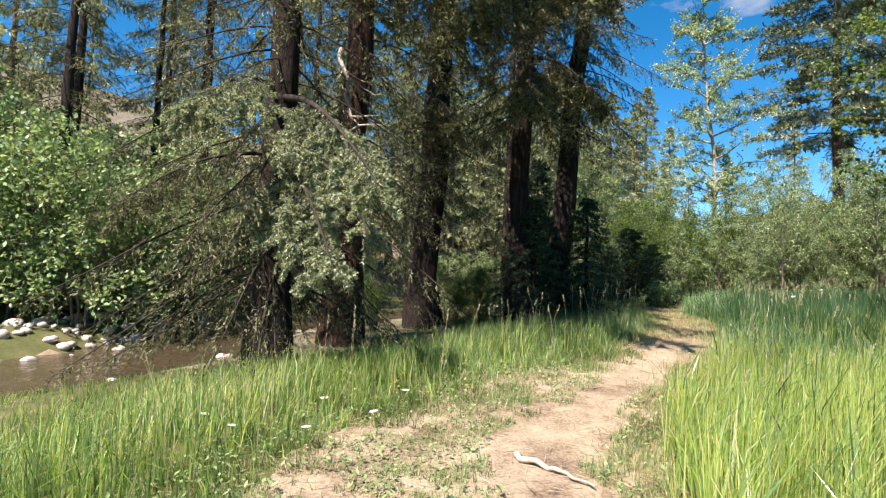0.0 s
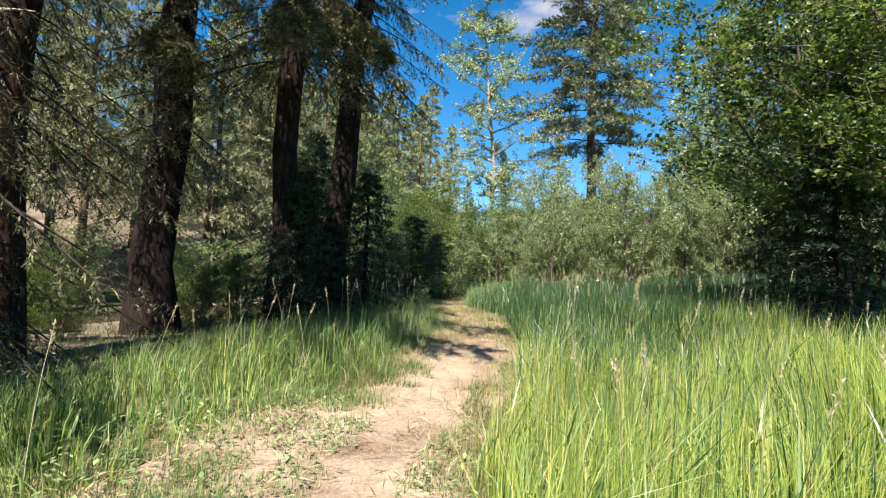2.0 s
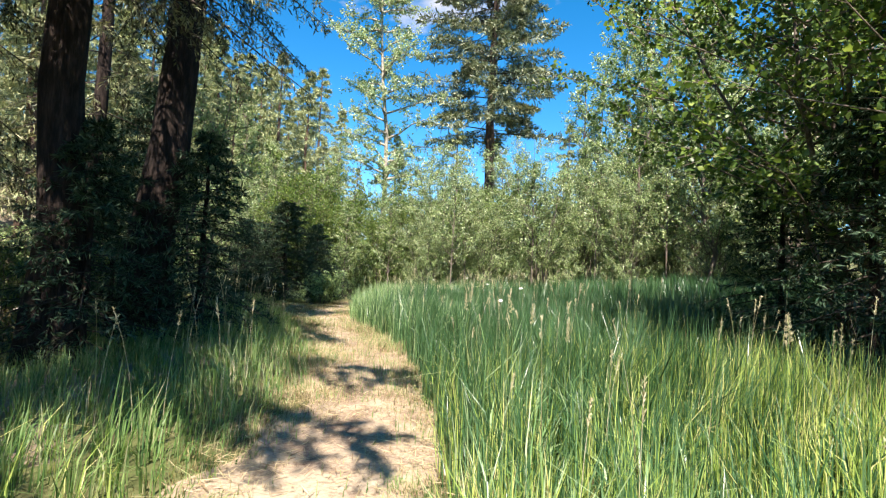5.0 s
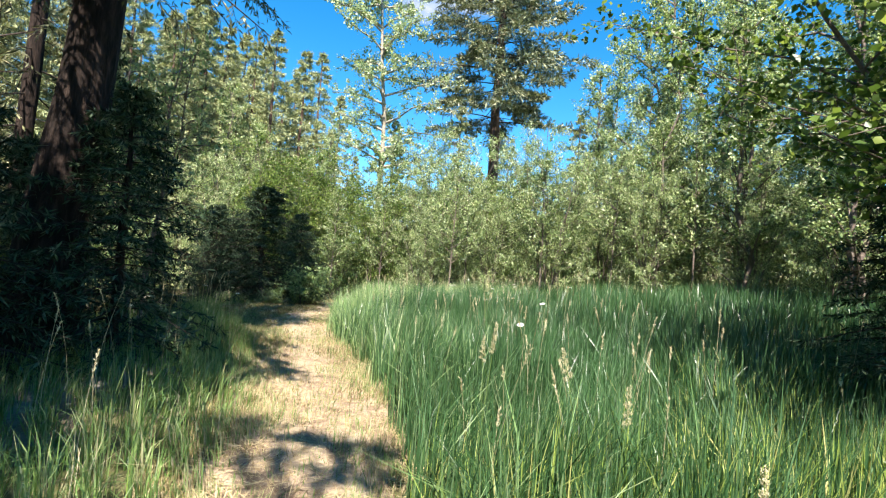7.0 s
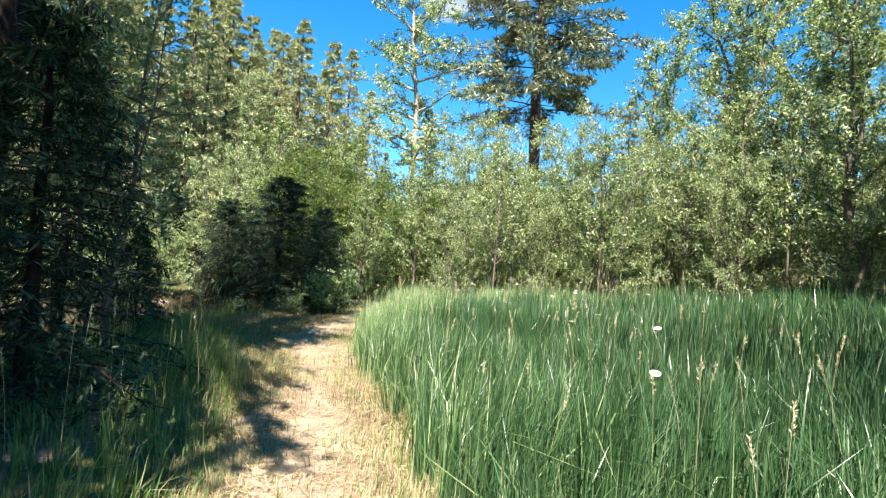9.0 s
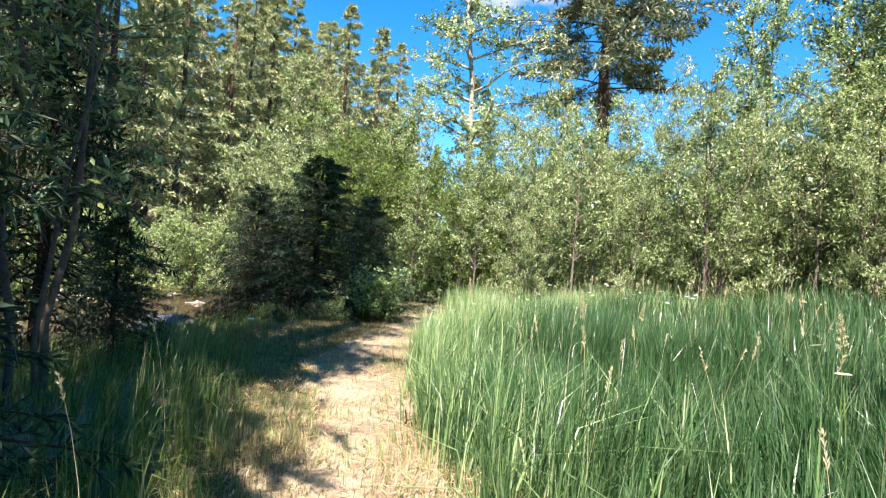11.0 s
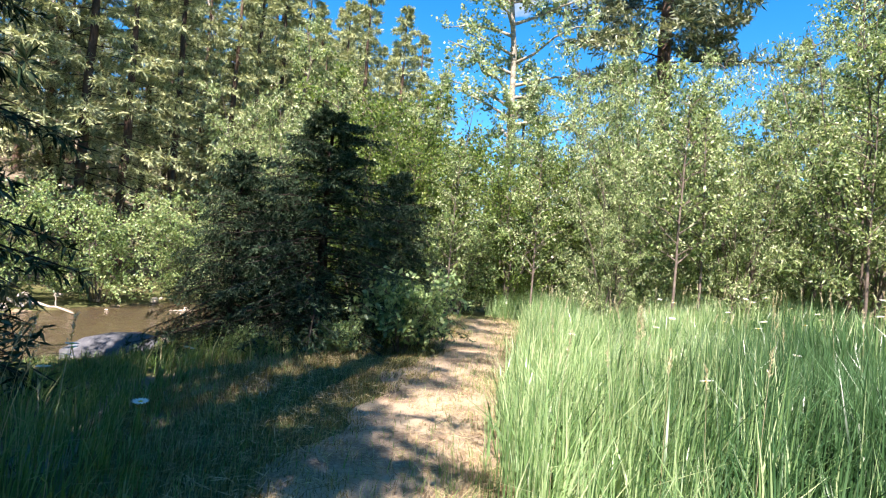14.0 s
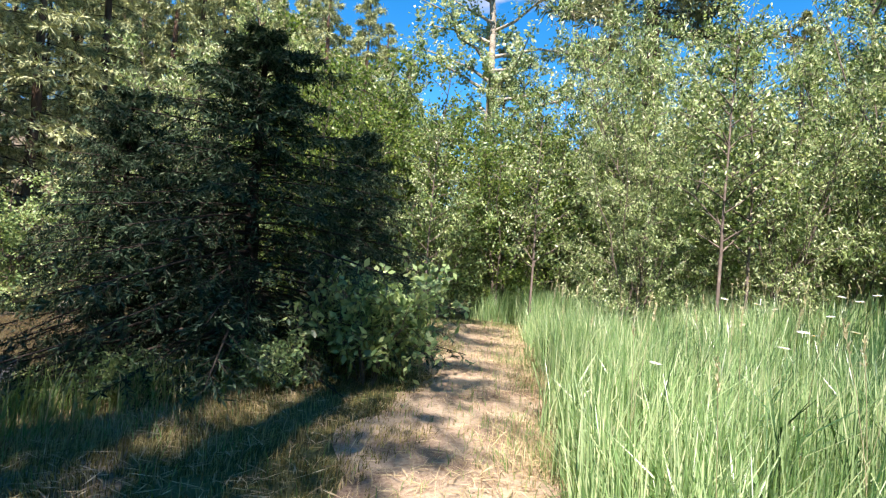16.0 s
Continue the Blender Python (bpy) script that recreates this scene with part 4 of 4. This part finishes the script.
def near_meadow(x, y):
    d = path_side(x, y)
    e = right_half(y) + 0.12 * waves(x * 2.6, y * 2.6) + 0.05 * waves(x * 7, y * 7)
    return (d > e) & (d < 4.5) & (y < 31)


def far_meadow(x, y):
    d = path_side(x, y)
    return (d >= 4.5) & (d < 18) & (rng.uniform(0, 1, len(x)) < np.clip(1.25 - d / 20, 0.3, 1))


x, y = scatter(600000, -1, 19, -3, 31, near_meadow)
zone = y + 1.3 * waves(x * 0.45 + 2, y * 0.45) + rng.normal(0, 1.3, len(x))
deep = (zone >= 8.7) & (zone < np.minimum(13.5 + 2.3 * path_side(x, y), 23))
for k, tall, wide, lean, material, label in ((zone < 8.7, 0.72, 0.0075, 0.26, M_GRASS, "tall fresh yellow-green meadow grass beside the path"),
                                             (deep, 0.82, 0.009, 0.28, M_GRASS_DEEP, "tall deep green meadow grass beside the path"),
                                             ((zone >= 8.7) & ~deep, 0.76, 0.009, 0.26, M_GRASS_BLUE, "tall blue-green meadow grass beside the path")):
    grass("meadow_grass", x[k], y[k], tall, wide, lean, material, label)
x, y = scatter(210000, 3, 32, -8, 34, far_meadow)
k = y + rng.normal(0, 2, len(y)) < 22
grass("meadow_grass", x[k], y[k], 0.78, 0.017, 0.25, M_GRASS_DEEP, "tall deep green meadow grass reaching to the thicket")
grass("meadow_grass", x[~k], y[~k], 0.76, 0.017, 0.25, M_GRASS_BLUE, "tall pale green meadow grass reaching to the thicket")


x, y = scatter(60000, -1, 19, 0, 31, lambda x, y: near_meadow(x, y) & (path_side(x, y) < 3.4))
k = path_side(x, y) + rng.normal(0, 0.4, len(x)) < 2.0
grass("broad_grass", x[k], y[k], 0.86, 0.013, 0.5, M_GRASS_BLUE, "broad pale arching grass blades beside the path")
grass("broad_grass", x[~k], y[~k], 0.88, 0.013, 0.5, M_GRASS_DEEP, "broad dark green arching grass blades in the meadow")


def bank(x, y):
    d = path_side(x, y)
    c = to_line(x, y, CREEK_LINE)
    return (d < -left_half(y)) & (d > -9) & (c > creek_half(y) + 0.3) & (rng.uniform(0, 1, len(x)) < np.clip(1.5 + d / 7, 0.25, 1))


x, y = scatter(210000, -8, 12, 1, 30, bank)
# lighter blades mixed in up to y 8.5: sun and shade put into the tones
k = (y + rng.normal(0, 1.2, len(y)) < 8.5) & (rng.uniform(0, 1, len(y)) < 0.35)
grass("bank_grass", x[k], y[k], 0.82, 0.009, 0.52, M_GRASS, "rank fresh green grass along the bank, lighter toned for sun")
grass("bank_grass", x[~k], y[~k], 0.78, 0.009, 0.52, M_GRASS_BANK, "rank green and straw-coloured grass along the bank, darker toned for shade")


def strip(n, lo, hi):
    """Points along the footpath: offsets are shares of its half width."""
    i = rng.integers(0, len(pp), n)
    e = rng.uniform(lo, hi, n)
    o = np.where(e < 0, e * left_half(pp[i, 1]), e * right_half(pp[i, 1]))
    q = pp[i] + pn[i] * o[:, None] + rng.normal(0, 0.12, (n, 2))
    k = (q[:, 1] > 0.5) & (q[:, 1] < 29)
    return q[k, 0], q[k, 1], np.abs(e[k])


x, y, e = strip(60000, -1.1, 1.1)
k = rng.uniform(0, 1, len(x)) < 0.12 + 0.8 * e**1.5 + 0.4 * (y > 10)
x, y = x[k], y[k]
a = rng.uniform(0, 2 * np.pi, len(x))
lie = unit(np.stack([np.cos(a), np.sin(a), rng.normal(0.06, 0.12, len(x))], 1))
across = unit(np.cross(lie, np.array([0, 0, 1.0]) + rng.normal(0, 0.3, lie.shape)))
base = np.stack([x, y, height(x, y) + 0.035 + 0.02 * rng.uniform(0, 1, len(x))], 1)
v, f = diamonds(base, lie, across, rng.uniform(0.06, 0.22, len(x)), rng.uniform(0.004, 0.009, len(x)))
tagged(link_mesh("straw", v, f, M_STRAW), "trampled dry straw lying on the footpath", "straw", kind="stuff")


x, y, e = strip(210000, -1.35, 1.35)
k = (rng.uniform(0, 1, len(x)) < np.clip(e - 0.15 + 0.25 * (y > 10), 0, 1) * (0.5 + 0.5 * (y > 10))) & (waves(x * 2.2, y * 2.2) + 0.5 * rng.normal(0, 1, len(x)) > -0.25)
x, y, e = x[k], y[k], e[k]
k = rng.uniform(0, 1, len(x)) < 0.62
grass("dry_grass", x[k], y[k], 0.17, 0.005, 0.6, M_STRAW, "short dry yellow grass along the footpath")
grass("short_grass", x[~k], y[~k], 0.19, 0.006, 0.45, M_GRASS_BANK, "short green grass along the footpath")


def mottle(x, y, sparse=0.25):
    d = path_side(x, y)
    return (d < -0.2 * left_half(y)) & (d > -left_half(y) - 0.4) & (waves(x * 1.9, y * 1.9 + 2) + 0.6 * waves(x * 5, y * 5) > sparse + 0.9 * (1 + d / left_half(y)))


def low_growth(x, y):
    d = path_side(x, y)
    edge = -0.35 - 0.3 * waves(x * 1.3, y * 1.3 + 1)
    left = (d < edge) & (d > -left_half(y) - 0.9) & (waves(x * 2.3 + 1, y * 2.3) + 0.8 * waves(x * 6, y * 6 + 2) > -0.75 + 0.6 * (d + left_half(y)) / left_half(y))
    return left | ((d > 0.4 + 0.15 * waves(x * 3, y * 3)) & (d < 1.1) & (waves(x * 5, y * 5 + 2) > -0.5))


x, y = scatter(150000, -3.5, 4.5, 1.2, 9, low_growth)
k = rng.uniform(0, 1, len(x)) < 0.6
grass("short_grass", x[k], y[k], 0.16, 0.006, 0.6, M_GRASS_BANK, "low green grass and herbs beside the bare path")
grass("dry_grass", x[~k], y[~k], 0.13, 0.005, 0.7, M_STRAW, "short straw-coloured grass beside the bare path")
n = 9000
x, y = scatter(n, -3.5, 2.5, 1.2, 7.5, low_growth)
a = rng.uniform(0, 2 * np.pi, len(x))
out = unit(np.stack([np.cos(a), np.sin(a), rng.uniform(-0.1, 0.7, len(x))], 1))
base = np.stack([x, y, height(x, y) + rng.uniform(0.03, 0.12, len(x))], 1)
v, f = diamonds(base, out, unit(np.cross(out, np.array([0, 0, 1.0]))), rng.uniform(0.03, 0.07, len(x)), rng.uniform(0.015, 0.035, len(x)))
tagged(link_mesh("ground_herb", v, f, M_SHRUB), "small broad green leaves of low herbs beside the path", "herb", kind="stuff")
x, y = scatter(60000, -3, 4, 1, 9, mottle)
grass("short_grass", x, y, 0.22, 0.006, 0.5, M_GRASS_BANK, "low tufts of green grass spreading over the path edge")
x, y = scatter(170000, 2, 13, 9, 27, lambda x, y: mottle(x, y, -0.35))
grass("short_grass", x, y, 0.13, 0.006, 0.6, M_TRODDEN, "trodden olive grass growing across the footpath")


def trodden_side(x, y):
    d = path_side(x, y)
    return (d < -0.25 + 0.3 * waves(x * 1.6, y * 1.6)) & (d > -left_half(y) - 0.2) & (waves(x * 4, y * 4) > -0.55)


x, y = scatter(130000, 4, 12, 15.5, 24.5, trodden_side)
grass("short_grass", x, y, 0.12, 0.006, 0.65, M_TRODDEN, "trodden olive-green grass beside the footpath under the firs")


x, y = scatter(170000, 2, 14, 9, 28, lambda x, y: (path_side(x, y) > -left_half(y)) & (path_side(x, y) < right_half(y) + 0.15) & (waves(x * 3, y * 3 + 1) + 0.7 * waves(x * 8, y * 8) > -0.5))
grass("short_grass", x, y, 0.08, 0.006, 0.75, M_TRODDEN, "flattened straw-yellow grass covering the footpath")


def stalks(name, x, y, tall, label):
    """Thin flowering grass stems with feathery seed heads."""
    n = len(x)
    z = height(x, y)
    h = tall * rng.uniform(0.8, 1.15, n)
    az = rng.uniform(0, 2 * np.pi, n)
    bend = np.stack([np.cos(az), np.sin(az), np.zeros(n)], 1) * rng.uniform(0.02, 0.22, n)[:, None]
    w = np.linspace(0, 1, 5)
    cur = np.stack([x, y, z], 1)[:, None] + np.array([0, 0, 1.0]) * (h[:, None] * w)[..., None] + bend[:, None] * (h[:, None] * w**2)[..., None]
    thing = tagged(new(name), label, "grass", kind="stuff")
    link_mesh("stem", *tubes(cur, 0.0022 * (1.2 - 0.7 * w)[None] * np.ones((n, 1)), 3), M_SEED, thing)["kind"] = "stuff"
    m = 34
    u = 1 - rng.uniform(0, 0.13, (n, m)) / 1.0
    tip, top = cur[:, -1], unit(cur[:, -1] - cur[:, -2])
    hb = tip[:, None] - top[:, None] * ((1 - u) * h[:, None])[..., None]
    sd = unit(top[:, None] + rng.normal(0, 0.35, (n, m, 3))).reshape(-1, 3)
    ss = unit(np.cross(sd, rng.normal(0, 1, sd.shape)))
    v, f = diamonds(hb.reshape(-1, 3) + sd * 0.003, sd, ss, rng.uniform(0.015, 0.03, len(sd)), np.full(len(sd), 0.006))
    link_mesh("seed_head", v, f, M_SEED, thing)["kind"] = "stuff"


x, y = scatter(1500, 1, 18, 3, 28, lambda x, y: (path_side(x, y) > 1.0) & (path_side(x, y) < 8) & (rng.uniform(0, 1, len(x)) < 0.6))
stalks("seed_grass", x, y, 1.02, "tall pale flowering grass stems above the meadow")
x, y = scatter(380, -3, 7, 4, 20, lambda x, y: (path_side(x, y) < -0.3 - left_half(y)) & (path_side(x, y) > -left_half(y) - 1.6))
stalks("seed_grass", x, y, 0.95, "tall pale flowering grass stems along the shaded bank")


def orchard_grass(label):
    """A tall grass stem with a one-sided head of chunky seed clusters."""
    thing = tagged(new("orchard_grass"), label, "grass stem", "flowering grass stems beside the path")
    w = np.linspace(0, 1, 7)
    stem = np.stack([0.09 * w**2, 0.02 * w, 1.22 * w], 1)
    link_mesh("stem", *tubes(stem[None], (0.0028 * (1.15 - 0.6 * w))[None], 5), M_GRASS_BANK, thing, "pale green stem")
    heads = Pile()
    for k in range(9):
        t = 0.86 + 0.14 * k / 8
        c = np.array([0.09 * t**2 + 0.012 * (-1) ** k * (1.2 - k / 9), 0.02 * t, 1.22 * t])
        n = 46 if k < 7 else 30
        p = c + rng.normal(0, 1, (n, 3)) * np.array([0.006, 0.006, 0.008]) * (1.3 - k / 16)
        d = unit(rng.normal(0, 0.6, (n, 3)) + np.array([0.25 * (-1) ** k, 0, 0.9]))
        heads.add(*diamonds(p, d, unit(np.cross(d, rng.normal(0, 1, d.shape))), rng.uniform(0.008, 0.014, n), np.full(n, 0.0045)))
    heads.link("seed_head", M_SEED, thing, "chunky pale seed clusters")
    return thing


ORCHARD = orchard_grass("tall flowering grass stem with chunky pale seed clusters")
stem_rng = np.random.default_rng(23)
for i in range(11):
    px, py = ((5.45, 8.4), (5.9, 9.3), (6.3, 9.7))[i] if i < 3 else (0, 0)
    while i >= 3:
        px, py = stem_rng.uniform(3.5, 12), stem_rng.uniform(5, 19)
        if 1.05 < float(path_side(np.array([px]), np.array([py]))[0]) < 2.8:
            break
    m = pose(px, py, h1(px, py) - 0.02, stem_rng.normal(0, 5), stem_rng.normal(0, 5), stem_rng.uniform(0, 360)) @ Matrix.Scale(stem_rng.uniform(0.88, 1.08), 4)
    if i == 0:
        ORCHARD.matrix_basis = m
    else:
        made = copy_thing(ORCHARD, Matrix())
        made.matrix_basis = m


# ---------------------------------------------------------------- flowers
def daisy(label):
    flower = tagged(new("daisy"), label, "flower", "white meadow daisies")
    w = np.linspace(0, 1, 4)
    stem = np.stack([0.02 * w**2, 0 * w, w * 0.97], 1)
    link_mesh("stem", *tubes(stem[None], np.full((1, 4), 0.0022), 4), M_GRASS_BANK, flower)
    n = 16
    a = np.arange(n) * 2 * np.pi / n
    out = unit(np.stack([np.cos(a), np.sin(a), np.full(n, 0.12)], 1))
    c = np.array([0.02, 0, 0.975])
    link_mesh("petal_ring", *diamonds(c + out * 0.006, out, unit(np.cross(out, np.array([0, 0, 1.0]))), np.full(n, 0.031), np.full(n, 0.012)), M_PETAL, flower, "white petals")
    bm = bmesh.new()
    bmesh.ops.create_uvsphere(bm, u_segments=8, v_segments=5, radius=0.009, matrix=Matrix.Translation(c) @ Matrix.Diagonal((1, 1, 0.6, 1)))
    me = bpy.data.meshes.new("flower_eye")
    bm.to_mesh(me)
    me.materials.append(M_DAISY_EYE)
    new("flower_eye", me).parent = flower
    return flower


DAISY = daisy("white daisy with a yellow eye on a tall stem")
flower_rng = np.random.default_rng(11)
first = True
for cx, cy, spread, count, tall in ((13.6, 20.3, 1.7, 26, 0.86), (6.2, 20.4, 0.4, 11, 0.75), (15.8, 21.5, 1.4, 12, 0.9), (-0.9, 4.9, 0.5, 9, 0.22), (9.3, 13.4, 0.9, 4, 0.88)):
    for _ in range(count):
        px, py = flower_rng.normal(cx, spread), flower_rng.normal(cy, spread)
        m = pose(px, py, h1(px, py), flower_rng.normal(0, 9), flower_rng.normal(0, 9), flower_rng.uniform(0, 360)) @ Matrix.Diagonal((1.15, 1.15, tall * flower_rng.uniform(0.85, 1.12), 1))
        if first:
            DAISY.matrix_basis, first = m, False
        else:
            copy_thing(DAISY, m)


# ---------------------------------------------------------------- creek stones and dead wood
def stone(seed):
    bm = bmesh.new()
    bmesh.ops.create_icosphere(bm, subdivisions=2, radius=1)
    r = np.random.default_rng(seed)
    flat = r.uniform(0.5, 0.8)
    o = Vector(r.uniform(-20, 20, 3))
    for v in bm.verts:
        k = 1 + 0.34 * noise.noise(v.co * 0.9 + o) + 0.12 * noise.noise(v.co * 2.5 + o)
        v.co = Vector((v.co.x * k, v.co.y * k * 0.8, v.co.z * k * flat))
    for f in bm.faces:
        f.smooth = True
    me = bpy.data.meshes.new("creek_rock")
    bm.to_mesh(me)
    me.materials.append(M_ROCK)
    return me


STONES = [stone(i) for i in range(6)]
rr = np.random.default_rng(5)
count = 0
while count < 290:
    if count < 250:
        px, py = rr.uniform(-14, -4), rr.uniform(8.5, 19.5)
    else:
        px, py = rr.uniform(0, 10), rr.uniform(26, 37)
    c = float(to_line(np.array([px]), np.array([py]), CREEK_LINE)[0])
    hw = float(creek_half(py))
    if not (-hw - 2.4 < c < -hw * 0.35 or hw * 0.7 < c < hw + 0.3):
        continue
    size = float(np.clip(rr.lognormal(-2.25, 0.45), 0.05, 0.22))
    ob = new("creek_rock", STONES[count % 6])
    ob.matrix_basis = pose(px, py, h1(px, py) + size * 0.25, rr.uniform(-12, 12), rr.uniform(-12, 12), rr.uniform(0, 360)) @ Matrix.Diagonal((size, size, size, 1))
    tagged(ob, "rounded pale pinkish-grey creek stone", "rock", "stones along the creek")
    count += 1


def dead_branch(name, label, a, b, r, sag=0.0, forks=3, category="dead branch"):
    """A crooked bleached branch from a to b with a few side twigs."""
    a, b = np.array(a, float), np.array(b, float)
    ln = np.linalg.norm(b - a)
    w = np.linspace(0, 1, 9)
    cur = a + (b - a) * w[:, None]
    cur[1:-1] += rng.normal(0, 0.025 * ln, (7, 3))
    cur[:, 2] -= sag * np.sin(np.pi * w)
    thing = tagged(new(name), label, category)
    link_mesh("stem", *tubes(cur[None], (r * (1 - 0.75 * w))[None], 7), M_DEADWOOD, thing, smooth=True)
    for i in range(forks):
        k = 2 + int(rng.integers(0, 5))
        d = unit((b - a) / ln + rng.normal(0, 0.7, 3)) * ln * rng.uniform(0.12, 0.3)
        t = np.linspace(0, 1, 4)[:, None]
        link_mesh("twig", *tubes((cur[k] + d * t + rng.normal(0, 0.01, (4, 3)) * t)[None], (r * 0.4 * (1 - 0.8 * t[:, 0]))[None], 5), M_DEADWOOD, thing)
    return thing


def grounded(x, y, up=0.03):
    return (x, y, h1(x, y) + up)


dead_branch("fallen_stick", "pale weathered stick lying on the path edge", grounded(0.55, 4.05, 0.06), grounded(1.0, 3.45, 0.06), 0.028, 0, 1, "stick")
dead_branch("fallen_branch", "bleached branch lying on the creek bank", grounded(2.6, 34.6, 0.1), grounded(4.4, 33.4, 0.15), 0.06)
dead_branch("fallen_branch", "bleached log at the creek edge", grounded(6.6, 34.6, 0.1), grounded(8.6, 34.9, 0.1), 0.08, 0, 1)
dead_branch("dead_limb", "bare crooked dead limb hanging from the old fir", (-2.5, 11.9, 6.6), (-1.75, 9.9, 3.9), 0.06, 0.1, 6)

for px, py, tall in ((-4.2, 57.2, 19.0), (-3.5, 63.5, 20.0), (15.9, 39.9, 7.5), (6.3, 52.6, 14.0)):
    dead_branch("dead_snag", "standing bare pale dead tree trunk", grounded(px, py, -0.2), (px + 0.03 * tall, py, h1(px, py) + tall), 0.012 * tall, 0, 7, "dead tree")

# boulder grey taken down, the shade over it is put into the colour
M_BOULDER = rough_solid("grey_boulder_with_shade", [(0.3, (0.03, 0.032, 0.038)), (0.5, (0.08, 0.084, 0.095)), (0.7, (0.16, 0.162, 0.17))], 3, 24, 0.7, 0.6)
boulder_mesh = stone(41).copy()
boulder_mesh.materials.clear()
boulder_mesh.materials.append(M_BOULDER)
boulder = tagged(new("boulder", boulder_mesh), "large smooth grey boulder at the creek edge", "boulder")
boulder.matrix_basis = pose(6.0, 27.7, h1(6.0, 27.7) - 0.05, 6, -8, 35) @ Matrix.Diagonal((0.8, 0.7, 0.5, 1))
